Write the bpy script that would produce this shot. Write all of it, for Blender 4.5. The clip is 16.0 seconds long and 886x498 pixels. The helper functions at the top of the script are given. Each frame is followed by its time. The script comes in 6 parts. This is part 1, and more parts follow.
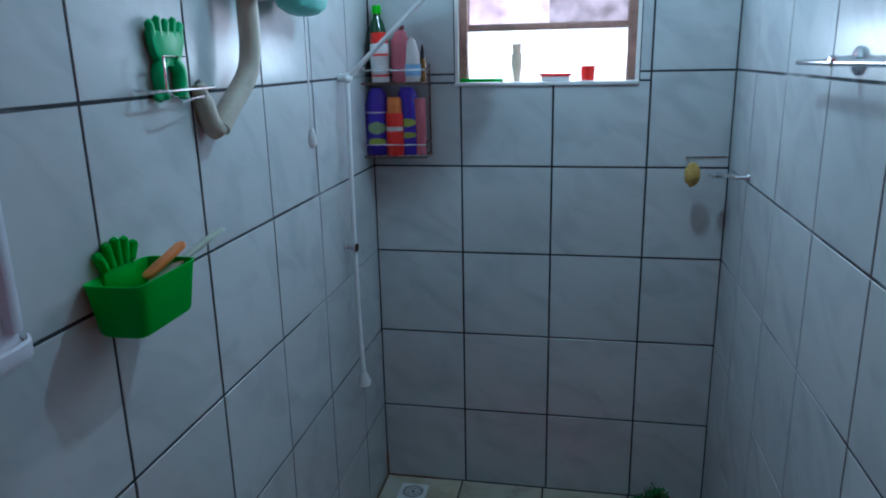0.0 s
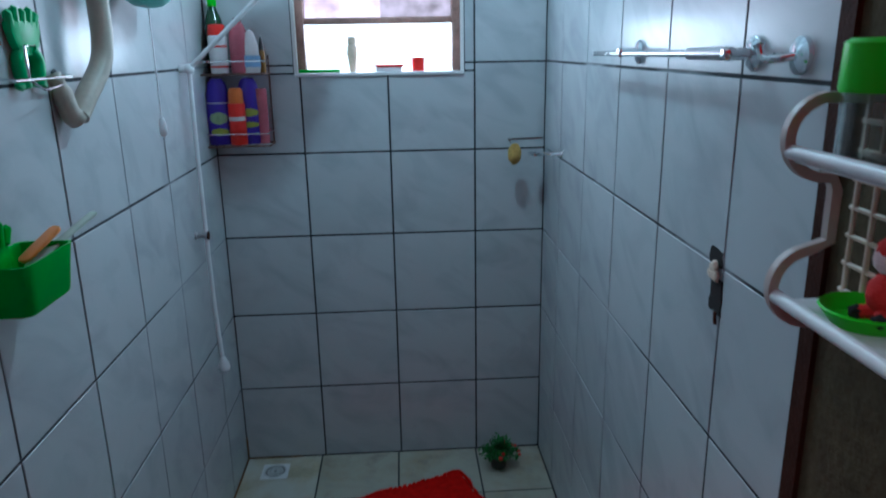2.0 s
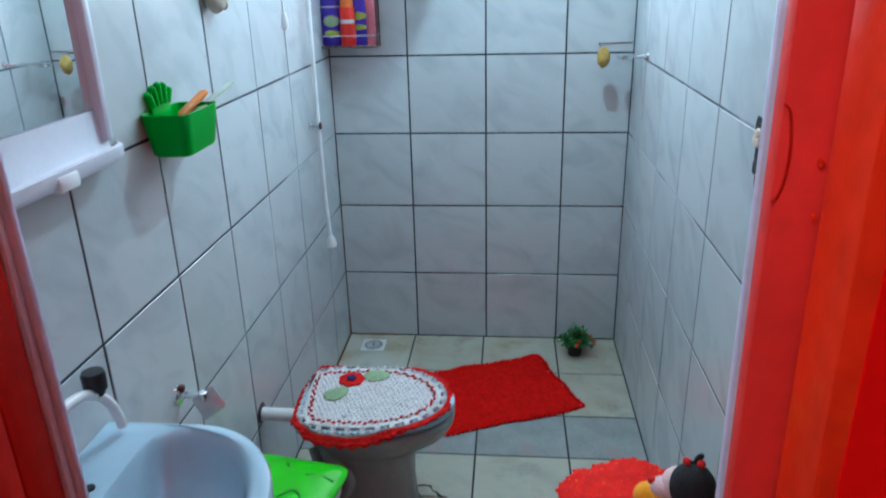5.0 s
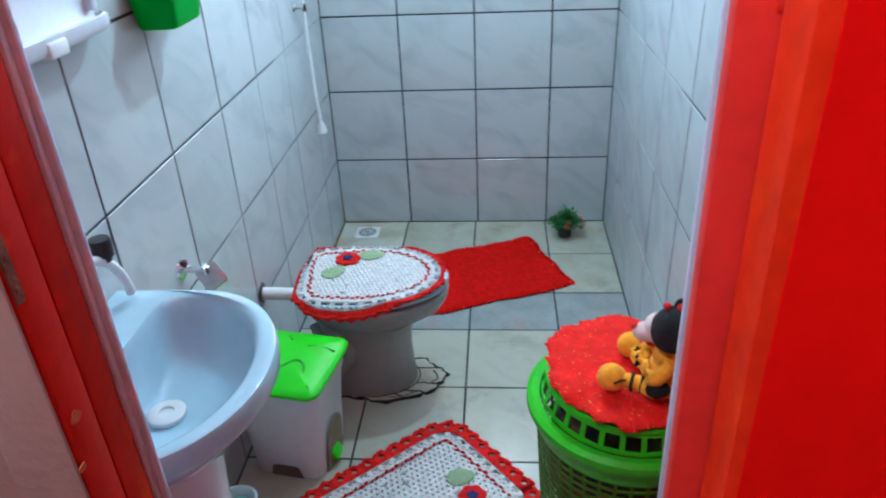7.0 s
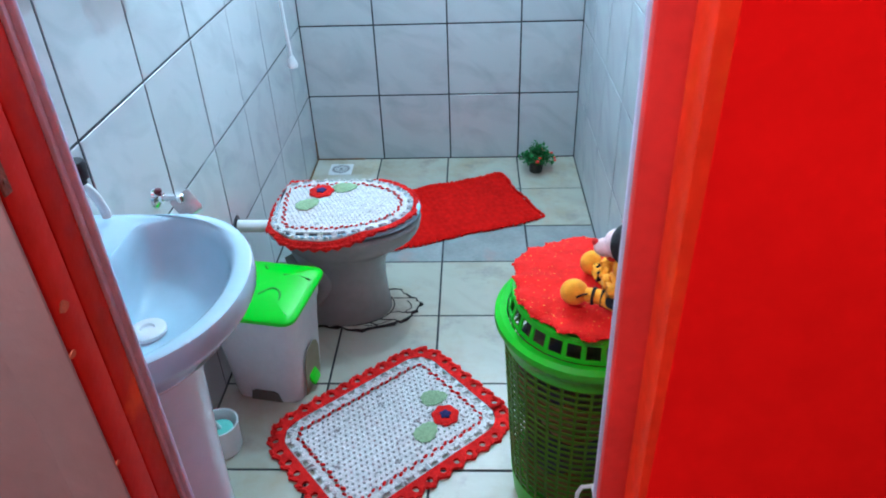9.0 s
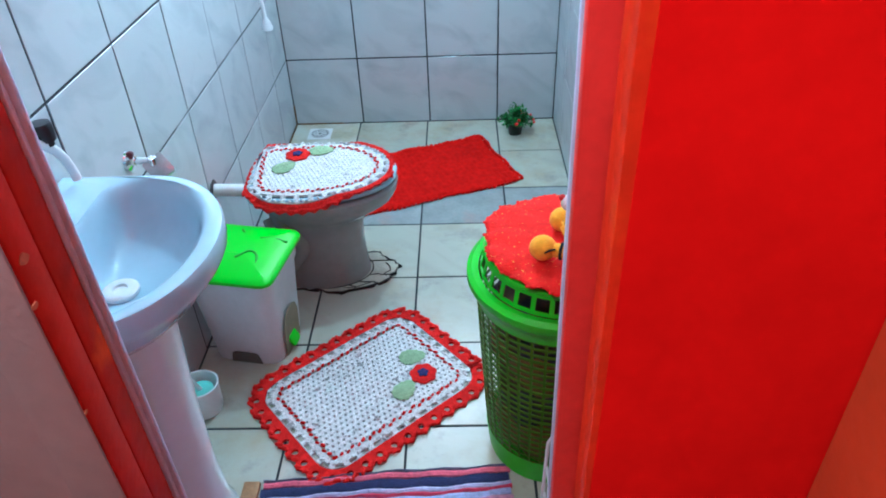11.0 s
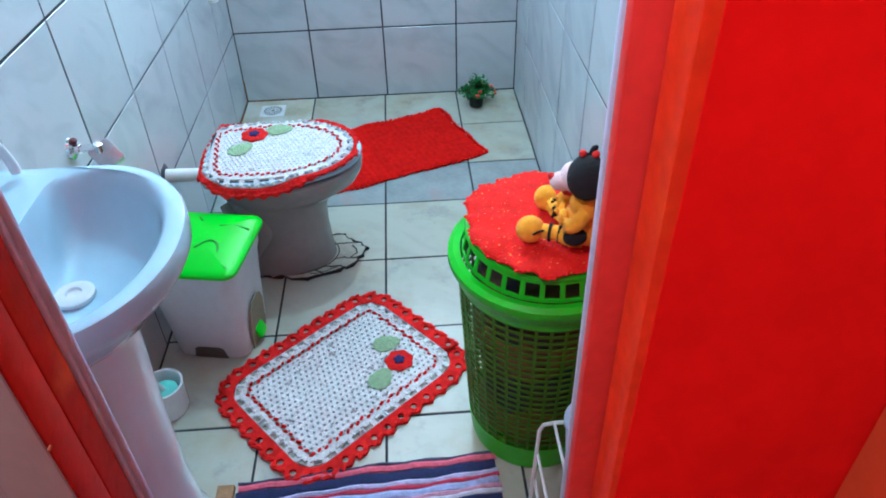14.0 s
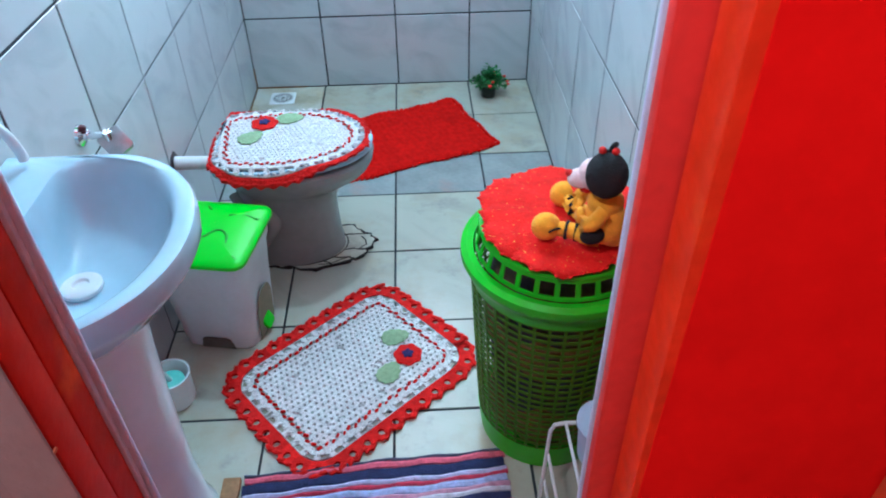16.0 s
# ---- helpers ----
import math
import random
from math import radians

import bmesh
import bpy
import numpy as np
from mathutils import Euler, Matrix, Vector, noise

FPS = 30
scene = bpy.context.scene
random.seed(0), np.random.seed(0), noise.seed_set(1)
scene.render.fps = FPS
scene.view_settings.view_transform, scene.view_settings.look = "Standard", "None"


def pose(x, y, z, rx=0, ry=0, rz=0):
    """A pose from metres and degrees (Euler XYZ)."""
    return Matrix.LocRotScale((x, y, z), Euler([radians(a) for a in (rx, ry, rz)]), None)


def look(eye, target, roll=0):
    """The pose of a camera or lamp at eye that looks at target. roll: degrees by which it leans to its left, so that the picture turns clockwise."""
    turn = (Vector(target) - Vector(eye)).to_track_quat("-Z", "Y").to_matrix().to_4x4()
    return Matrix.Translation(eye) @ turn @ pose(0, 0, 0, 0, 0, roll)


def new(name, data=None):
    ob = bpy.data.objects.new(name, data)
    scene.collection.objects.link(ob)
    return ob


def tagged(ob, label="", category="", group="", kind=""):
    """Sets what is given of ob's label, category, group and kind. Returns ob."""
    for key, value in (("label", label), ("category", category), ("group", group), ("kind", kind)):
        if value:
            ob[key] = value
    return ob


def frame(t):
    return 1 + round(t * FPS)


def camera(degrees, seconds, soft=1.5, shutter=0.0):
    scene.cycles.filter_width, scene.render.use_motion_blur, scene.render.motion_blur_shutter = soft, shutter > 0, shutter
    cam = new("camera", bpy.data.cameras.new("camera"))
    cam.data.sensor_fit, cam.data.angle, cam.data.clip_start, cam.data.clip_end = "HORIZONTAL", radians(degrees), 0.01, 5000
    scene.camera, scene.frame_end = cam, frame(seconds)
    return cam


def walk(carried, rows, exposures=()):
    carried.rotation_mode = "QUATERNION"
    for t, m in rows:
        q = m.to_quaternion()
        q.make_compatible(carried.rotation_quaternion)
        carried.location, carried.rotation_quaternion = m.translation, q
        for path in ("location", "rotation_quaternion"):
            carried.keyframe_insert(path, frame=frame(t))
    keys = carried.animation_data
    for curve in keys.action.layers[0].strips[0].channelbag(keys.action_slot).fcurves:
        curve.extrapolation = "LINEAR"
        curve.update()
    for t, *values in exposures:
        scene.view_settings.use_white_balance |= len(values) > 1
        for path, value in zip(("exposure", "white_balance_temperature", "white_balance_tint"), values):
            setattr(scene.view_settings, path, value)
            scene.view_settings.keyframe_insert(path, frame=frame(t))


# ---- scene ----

cam = camera(63.8, 16.0, soft=1.9, shutter=0.6)
PATH = [
    (0, (0.428, -2.587, 1.707), (0.058, -0.691, 1.189), -1.2),
    (0.5, (0.408, -2.661, 1.715), (0.141, -0.739, 1.23), -1.3),
    (1, (0.37, -2.709, 1.714), (0.376, -0.777, 1.197), -0.9),
    (1.5, (0.347, -2.75, 1.709), (0.475, -0.817, 1.21), -0.7),
    (2, (0.376, -2.779, 1.703), (0.481, -0.857, 1.16), -1.0),
    (2.5, (0.422, -2.828, 1.68), (0.391, -0.925, 1.065), -0.7),
    (3, (0.419, -2.877, 1.671), (0.307, -0.976, 1.058), -1.1),
    (3.2, (0.403, -2.891, 1.673), (0.342, -0.98, 1.087), -1.2),
    (5.3, (0.431, -3.067, 1.621), (0.234, -1.234, 0.845), -1.7),
    (5.5, (0.432, -3.066, 1.615), (0.23, -1.252, 0.797), -1.9),
    (6, (0.439, -3.081, 1.602), (0.237, -1.297, 0.722), -2.1),
    (6.5, (0.447, -3.108, 1.589), (0.173, -1.373, 0.633), -2.7),
    (7, (0.432, -3.126, 1.583), (0.275, -1.383, 0.614), -2.7),
    (7.5, (0.404, -3.152, 1.571), (0.348, -1.434, 0.549), -2.0),
    (8, (0.399, -3.164, 1.568), (0.376, -1.457, 0.525), -1.9),
    (8.5, (0.423, -3.174, 1.565), (0.37, -1.497, 0.477), -1.4),
    (9, (0.448, -3.194, 1.565), (0.357, -1.526, 0.465), -2.2),
    (9.5, (0.469, -3.212, 1.564), (0.391, -1.559, 0.44), -2.5),
    (10, (0.479, -3.216, 1.559), (0.42, -1.579, 0.411), -2.1),
    (10.2, (0.485, -3.221, 1.559), (0.434, -1.589, 0.403), -2.3),
    (12.3, (0.483, -3.201, 1.546), (0.407, -1.606, 0.342), -2.5),
    (12.5, (0.468, -3.189, 1.541), (0.425, -1.598, 0.33), -2.3),
    (13, (0.444, -3.161, 1.53), (0.449, -1.576, 0.31), -2.6),
    (13.5, (0.428, -3.133, 1.527), (0.481, -1.56, 0.294), -2.0),
    (14, (0.423, -3.132, 1.528), (0.498, -1.566, 0.285), -1.6),
    (14.5, (0.425, -3.121, 1.518), (0.488, -1.564, 0.265), -1.6),
    (15, (0.413, -3.13, 1.524), (0.492, -1.581, 0.261), -1.7),
    (15.5, (0.404, -3.118, 1.511), (0.509, -1.572, 0.247), -1.5),
    (16, (0.41, -3.101, 1.523), (0.467, -1.555, 0.255), -1.0),
]

EXPOSURES = [(0, -1.87, 5150, 4), (1.5, -1.93, 5150, 3), (3.0, -1.22, 5300, 4), (5.5, -0.27, 5550, 4), (7.0, 0.12, 5450, 3), (8.3, 0.34, 5300, 2), (9.3, 0.46, 5100, 1), (10.2, 0.5, 5100, 1), (12.5, 0.5, 5100, 1), (16, 0.42, 5100, 1)]
walk(cam, [(t, look(eye, target, roll)) for t, eye, target, roll in PATH], EXPOSURES)

# ---- plan, in metres: x along the back wall, y towards it, z up ----
XL, XR = -0.335, 0.935          # side walls
T = 0.333                       # tile pitch
YF = -2.555                     # room face of the door wall
H = 3.15                        # ceiling
GROUT = 0.0068
WIN = (-0.02, 0.62, 1.62, 2.25)  # window opening: x0, x1, z0, z1

# ---- light ----
world = bpy.data.worlds.new("sky")
scene.world = world
world.use_nodes = True
wn = world.node_tree
sky = wn.nodes.new("ShaderNodeTexSky")
sky.sky_type, sky.sun_disc, sky.sun_elevation, sky.sun_rotation = "NISHITA", False, radians(50), radians(40)
wn.links.new(sky.outputs[0], wn.nodes["Background"].inputs[0])
wn.nodes["Background"].inputs[1].default_value = 0.12


BULB_AT = (0.465, -0.82, 2.45)  # hanging bulb over the shower end


def lamp(name, kind, energy, color, at, size, target=None):
    data = bpy.data.lights.new(name, kind)
    data.energy, data.color = energy, color
    if kind == "AREA":
        data.shape, data.size, data.size_y = "RECTANGLE", size[0], size[1]
    else:
        data.shadow_soft_size = size
    ob = new(name, data)
    ob.matrix_world = look(at, target) if target else pose(*at)
    return ob


lamp("bathroom_bulb_light", "POINT", 71, (0.66, 0.9, 0.96), (BULB_AT[0], BULB_AT[1], BULB_AT[2]), 0.035)
lamp("hall_bulb_light", "POINT", 54, (1.0, 0.96, 0.9), (-0.15, -3.15, 2.6), 0.06)
lamp("window_daylight", "AREA", 25, (0.9, 0.92, 1.0), (0.3, 0.13, 1.93), (0.6, 0.55), (0.3, -1.0, 1.75))


# ---- materials ----
def material(name, color, rough=0.5, metal=0.0, vary=0.12, scale=20.0, bump=0.0, bump_scale=150.0, spec=0.5, per_object=0.0, sheen=0.0, stain=None, coat=0.0, island=0.0):
    """A principled surface with two scales of tone, fine relief, and a slight difference from piece to piece."""
    m = bpy.data.materials.new(name)
    m.use_nodes = True
    t = m.node_tree
    b = t.nodes["Principled BSDF"]
    b.inputs["Roughness"].default_value, b.inputs["Metallic"].default_value = rough, metal
    b.inputs["Specular IOR Level"].default_value = spec
    b.inputs["Coat Weight"].default_value = coat
    b.inputs["Sheen Weight"].default_value = sheen
    co = t.nodes.new("ShaderNodeTexCoord")
    src = co.outputs["Object"]
    value = None
    for sc, weight in ((scale, vary), (scale * 7.3, vary * 0.5)):
        n = t.nodes.new("ShaderNodeTexNoise")
        n.inputs["Scale"].default_value, n.inputs["Detail"].default_value = sc, 4
        t.links.new(src, n.inputs["Vector"])
        mr = t.nodes.new("ShaderNodeMapRange")
        mr.inputs[1].default_value, mr.inputs[2].default_value = 0.3, 0.7
        mr.inputs[3].default_value, mr.inputs[4].default_value = 1 - weight, 1 + weight * 0.6
        t.links.new(n.outputs[0], mr.inputs[0])
        if value is None:
            value = mr.outputs[0]
        else:
            mu = t.nodes.new("ShaderNodeMath")
            mu.operation = "MULTIPLY"
            t.links.new(value, mu.inputs[0]), t.links.new(mr.outputs[0], mu.inputs[1])
            value = mu.outputs[0]
    if per_object or island:
        if per_object:
            oi, k = t.nodes.new("ShaderNodeObjectInfo").outputs["Random"], per_object
        else:
            oi, k = t.nodes.new("ShaderNodeNewGeometry").outputs["Random Per Island"], island
        mr = t.nodes.new("ShaderNodeMapRange")
        mr.inputs[3].default_value, mr.inputs[4].default_value = 1 - k, 1 + k
        t.links.new(oi, mr.inputs[0])
        mu = t.nodes.new("ShaderNodeMath")
        mu.operation = "MULTIPLY"
        t.links.new(value, mu.inputs[0]), t.links.new(mr.outputs[0], mu.inputs[1])
        value = mu.outputs[0]
    mix = t.nodes.new("ShaderNodeVectorMath")
    mix.operation = "SCALE"
    mix.inputs[0].default_value = color[:3]
    t.links.new(value, mix.inputs["Scale"])
    out = mix.outputs[0]
    if stain:
        sc, lo, hi, col = stain
        n = t.nodes.new("ShaderNodeTexNoise")
        n.inputs["Scale"].default_value, n.inputs["Detail"].default_value = sc, 6
        t.links.new(src, n.inputs["Vector"])
        mr = t.nodes.new("ShaderNodeMapRange")
        mr.inputs[1].default_value, mr.inputs[2].default_value = lo, hi
        t.links.new(n.outputs[0], mr.inputs[0])
        mx = t.nodes.new("ShaderNodeMix")
        mx.data_type = "RGBA"
        t.links.new(mr.outputs[0], mx.inputs["Factor"])
        t.links.new(out, mx.inputs["A"])
        mx.inputs["B"].default_value = (*col, 1)
        out = mx.outputs["Result"]
    t.links.new(out, b.inputs["Base Color"])
    if bump:
        n = t.nodes.new("ShaderNodeTexNoise")
        n.inputs["Scale"].default_value, n.inputs["Detail"].default_value = bump_scale, 3
        t.links.new(src, n.inputs["Vector"])
        bp = t.nodes.new("ShaderNodeBump")
        bp.inputs["Strength"].default_value, bp.inputs["Distance"].default_value = bump, 0.004
        t.links.new(n.outputs[0], bp.inputs["Height"])
        t.links.new(bp.outputs[0], b.inputs["Normal"])
    return m


def tile_material(name, base, vein, rough, dirt, grime=0.0):
    """Glazed ceramic with a faint marble figure, other on each tile."""
    m = bpy.data.materials.new(name)
    m.use_nodes = True
    t = m.node_tree
    b = t.nodes["Principled BSDF"]
    b.inputs["Roughness"].default_value = rough
    co, oi = t.nodes.new("ShaderNodeTexCoord"), t.nodes.new("ShaderNodeObjectInfo")
    sc = t.nodes.new("ShaderNodeVectorMath")
    sc.operation = "SCALE"
    sc.inputs[0].default_value = (37.0, 53.0, 71.0)
    t.links.new(oi.outputs["Random"], sc.inputs["Scale"])
    add = t.nodes.new("ShaderNodeVectorMath")
    t.links.new(co.outputs["Object"], add.inputs[0]), t.links.new(sc.outputs[0], add.inputs[1])
    turn = t.nodes.new("ShaderNodeVectorRotate")
    turn.rotation_type = "EULER_XYZ"
    turn.inputs["Rotation"].default_value = (0.6, 0.5, 0.7)
    t.links.new(add.outputs[0], turn.inputs["Vector"])
    stretch = t.nodes.new("ShaderNodeVectorMath")
    stretch.operation = "MULTIPLY"
    stretch.inputs[1].default_value = (1.0, 2.6, 1.6)
    t.links.new(turn.outputs[0], stretch.inputs[0])
    n = t.nodes.new("ShaderNodeTexNoise")
    n.inputs["Scale"].default_value, n.inputs["Detail"].default_value, n.inputs["Distortion"].default_value = 3.2, 7, 0.8
    t.links.new(stretch.outputs[0], n.inputs["Vector"])
    ramp = t.nodes.new("ShaderNodeMapRange")
    ramp.inputs[1].default_value, ramp.inputs[2].default_value = 0.47, 0.8
    t.links.new(n.outputs[0], ramp.inputs[0])
    mx = t.nodes.new("ShaderNodeMix")
    mx.data_type = "RGBA"
    mx.inputs["A"].default_value, mx.inputs["B"].default_value = (*base, 1), (*vein, 1)
    t.links.new(ramp.outputs[0], mx.inputs["Factor"])
    n2 = t.nodes.new("ShaderNodeTexNoise")
    n2.inputs["Scale"].default_value, n2.inputs["Detail"].default_value = 14, 8
    t.links.new(add.outputs[0], n2.inputs["Vector"])
    r2 = t.nodes.new("ShaderNodeMapRange")
    r2.inputs[1].default_value, r2.inputs[2].default_value, r2.inputs[4].default_value = 0.6, 0.8, dirt
    t.links.new(n2.outputs[0], r2.inputs[0])
    m2 = t.nodes.new("ShaderNodeMix")
    m2.data_type = "RGBA"
    m2.inputs["B"].default_value = (0.3, 0.31, 0.31, 1)
    t.links.new(r2.outputs[0], m2.inputs["Factor"]), t.links.new(mx.outputs["Result"], m2.inputs["A"])
    tone = t.nodes.new("ShaderNodeMapRange")
    tone.inputs[3].default_value, tone.inputs[4].default_value = 0.95, 1.03
    t.links.new(oi.outputs["Random"], tone.inputs[0])
    fin = t.nodes.new("ShaderNodeVectorMath")
    fin.operation = "SCALE"
    t.links.new(m2.outputs["Result"], fin.inputs[0]), t.links.new(tone.outputs[0], fin.inputs["Scale"])
    t.links.new(fin.outputs[0], b.inputs["Base Color"])
    if grime:
        # yellow-brown blotches that run on from tile to tile, and fine grey scuffs
        geo = t.nodes.new("ShaderNodeNewGeometry")
        last = fin.outputs[0]
        for scale, lo, hi, amount, col in ((3.4, 0.5, 0.7, grime, (0.4, 0.33, 0.22)), (6.5, 0.56, 0.68, grime * 0.8, (0.27, 0.25, 0.23))):
            g = t.nodes.new("ShaderNodeTexNoise")
            g.inputs["Scale"].default_value, g.inputs["Detail"].default_value, g.inputs["Roughness"].default_value = scale, 9, 0.68
            t.links.new(geo.outputs["Position"], g.inputs["Vector"])
            gr = t.nodes.new("ShaderNodeMapRange")
            gr.inputs[1].default_value, gr.inputs[2].default_value, gr.inputs[4].default_value = lo, hi, amount
            t.links.new(g.outputs[0], gr.inputs[0])
            gm = t.nodes.new("ShaderNodeMix")
            gm.data_type = "RGBA"
            gm.inputs["B"].default_value = (*col, 1)
            t.links.new(gr.outputs[0], gm.inputs["Factor"]), t.links.new(last, gm.inputs["A"])
            last = gm.outputs["Result"]
        t.links.new(last, b.inputs["Base Color"])
    rr = t.nodes.new("ShaderNodeMapRange")
    rr.inputs[3].default_value, rr.inputs[4].default_value = rough - 0.03, rough + 0.05
    t.links.new(n2.outputs[0], rr.inputs[0]), t.links.new(rr.outputs[0], b.inputs["Roughness"])
    n3 = t.nodes.new("ShaderNodeTexNoise")
    n3.inputs["Scale"].default_value = 9
    t.links.new(add.outputs[0], n3.inputs["Vector"])
    bp = t.nodes.new("ShaderNodeBump")
    bp.inputs["Strength"].default_value, bp.inputs["Distance"].default_value = 0.02, 0.004
    t.links.new(n3.outputs[0], bp.inputs["Height"]), t.links.new(bp.outputs[0], b.inputs["Normal"])
    return m


def glass_material(name, color, rough=0.0, ior=1.45):
    m = bpy.data.materials.new(name)
    m.use_nodes = True
    b = m.node_tree.nodes["Principled BSDF"]
    b.inputs["Base Color"].default_value, b.inputs["Roughness"].default_value = (*color, 1), rough
    b.inputs["Transmission Weight"].default_value, b.inputs["IOR"].default_value = 1.0, ior
    return m


def pane_material(name, light, dark, rough, scale):
    """Patterned window glass, its tint uneven."""
    m = glass_material(name, light, rough)
    t = m.node_tree
    b = t.nodes["Principled BSDF"]
    co, n = t.nodes.new("ShaderNodeTexCoord"), t.nodes.new("ShaderNodeTexNoise")
    n.inputs["Scale"].default_value, n.inputs["Detail"].default_value = scale, 5
    t.links.new(co.outputs["Object"], n.inputs["Vector"])
    mr, mx = t.nodes.new("ShaderNodeMapRange"), t.nodes.new("ShaderNodeMix")
    mr.inputs[1].default_value, mr.inputs[2].default_value = 0.38, 0.66
    mx.data_type = "RGBA"
    mx.inputs["A"].default_value, mx.inputs["B"].default_value = (*light, 1), (*dark, 1)
    t.links.new(n.outputs[0], mr.inputs[0]), t.links.new(mr.outputs[0], mx.inputs["Factor"])
    t.links.new(mx.outputs["Result"], b.inputs["Base Color"])
    bp = t.nodes.new("ShaderNodeBump")
    bp.inputs["Strength"].default_value, bp.inputs["Distance"].default_value = 0.3, 0.003
    t.links.new(n.outputs[0], bp.inputs["Height"]), t.links.new(bp.outputs[0], b.inputs["Normal"])
    return m


def glow_material(name, color, strength):
    m = bpy.data.materials.new(name)
    m.use_nodes = True
    b = m.node_tree.nodes["Principled BSDF"]
    b.inputs["Base Color"].default_value = (0.8, 0.8, 0.8, 1)
    b.inputs["Emission Color"].default_value, b.inputs["Emission Strength"].default_value = (*color, 1), strength
    return m


WALL_TILE = tile_material("wall_tile_glaze", (0.52, 0.545, 0.56), (0.39, 0.415, 0.44), 0.22, 0.1)
FLOOR_TILE = tile_material("floor_tile_glaze", (0.455, 0.435, 0.36), (0.37, 0.35, 0.285), 0.2, 0.3, 0.75)
GROUT_DARK = material("dark_grout", (0.022, 0.026, 0.032), 0.9, vary=0.4, scale=30, bump=0.4)
GROUT_WORN = material("worn_grout", (0.024, 0.028, 0.034), 0.9, vary=0.4, scale=30, bump=0.4, stain=(1.9, 0.5, 0.58, (0.27, 0.285, 0.3)))
CEMENT = material("bare_cement", (0.085, 0.062, 0.036), 0.95, spec=0.1, vary=0.35, scale=7, bump=0.7, bump_scale=60, stain=(5, 0.55, 0.75, (0.08, 0.05, 0.035)))
PLASTER = material("white_plaster", (0.74, 0.72, 0.7), 0.85, vary=0.08, scale=4, bump=0.3, bump_scale=80)
# Unseen floor; brown chosen only to lessen light bounced through the doorway.
HALL_FLOOR = material("brown_hall_floor", (0.22, 0.15, 0.11), 0.5, vary=0.15, scale=5)
PINK_WALL = material("pink_wall_paint", (0.38, 0.265, 0.26), 0.8, vary=0.1, scale=4, bump=0.3, bump_scale=90)
RED_PAINT = material("red_wall_paint", (0.93, 0.0015, 0.0005), 0.55, vary=0.08, scale=3, bump=0.12, bump_scale=45, spec=0.02)
# Red enamel darkened: the left jamb's shade is put into the colour.
RED_WOOD = material("shaded_red_enamel", (0.52, 0.008, 0.003), 0.45, vary=0.2, scale=6, bump=0.3, bump_scale=40, spec=0.12, stain=(9, 0.6, 0.75, (0.75, 0.07, 0.008)))
RED_WOOD_LIGHT = material("pinkish_red_enamel", (0.8, 0.035, 0.028), 0.42, spec=0.2, vary=0.14, scale=8, bump=0.3, bump_scale=40)
# The same enamel, light on the right reveal coloured in as orange.
ORANGE_WOOD = material("lit_red_enamel", (0.85, 0.03, 0.003), 0.45, vary=0.18, scale=6, bump=0.3, bump_scale=40, spec=0.1, stain=(9, 0.58, 0.8, (0.85, 0.085, 0.006)))
# Red paint; the different light on the side wall is mixed in as orange.
ORANGE_WALL = material("lit_red_side_paint", (0.6, 0.06, 0.015), 0.5, vary=0.12, scale=4, bump=0.25, bump_scale=50)
LILAC = material("lilac_white_trim", (0.6, 0.6, 0.8), 0.35, vary=0.12, scale=14)
BARE_CHIP = material("bare_wood_chip", (0.5, 0.09, 0.03), 0.8, vary=0.3, scale=60)
WOOD_BROWN = material("brown_window_wood", (0.36, 0.2, 0.16), 0.55, vary=0.35, scale=14, bump=0.4, bump_scale=60, stain=(8, 0.58, 0.75, (0.45, 0.3, 0.24)))
DARK_WOOD = material("dark_brown_batten", (0.05, 0.016, 0.01), 0.75, spec=0.1, vary=0.3, scale=18, bump=0.4)
PORCELAIN = material("white_porcelain", (0.72, 0.75, 0.78), 0.1, vary=0.04, scale=6, coat=0.3)
BLUE_PORCELAIN = material("pale_blue_porcelain", (0.43, 0.59, 0.7), 0.1, vary=0.05, scale=6, coat=0.3)
# White porcelain; the shading of bowl and foot is put into this grey.
WC_BASE = material("shade_greyed_porcelain", (0.27, 0.267, 0.26), 0.16, vary=0.1, scale=5, stain=(7, 0.62, 0.82, (0.35, 0.32, 0.3)))
WHITE_PLASTIC = material("white_plastic", (0.75, 0.75, 0.76), 0.35, vary=0.05, scale=12)
LILAC_PLASTIC = material("lilac_white_plastic", (0.66, 0.67, 0.74), 0.35, vary=0.05, scale=12)
# White plastic; shade and red bounce on the sides put into the colour.
SHELF_SIDE = material("shaded_shelf_plastic", (0.5, 0.39, 0.35), 0.4, vary=0.08, scale=12)
GREY_PLASTIC = material("grey_white_bin_plastic", (0.62, 0.62, 0.63), 0.45, vary=0.07, scale=9, stain=(6, 0.66, 0.85, (0.5, 0.46, 0.4)))
LIME = material("lime_green_plastic", (0.07, 0.6, 0.004), 0.36, spec=0.25, vary=0.06, scale=10)
CLIP_GREEN = material("bright_green_plastic", (0.015, 0.42, 0.12), 0.4, vary=0.08, scale=14)
PALE_COMB = material("pale_greenish_plastic", (0.55, 0.62, 0.52), 0.3, vary=0.08, scale=20)
TUB_BLUE = material("pale_blue_tub_plastic", (0.42, 0.52, 0.68), 0.35, vary=0.06, scale=12)
HOLE_BACKING = material("dark_hole_backing", (0.03, 0.034, 0.05), 0.9, vary=0.3, scale=30)
GREEN = material("green_plastic", (0.008, 0.37, 0.014), 0.4, spec=0.25, vary=0.08, scale=14)
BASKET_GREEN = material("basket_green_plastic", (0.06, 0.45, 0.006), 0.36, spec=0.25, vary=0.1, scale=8)
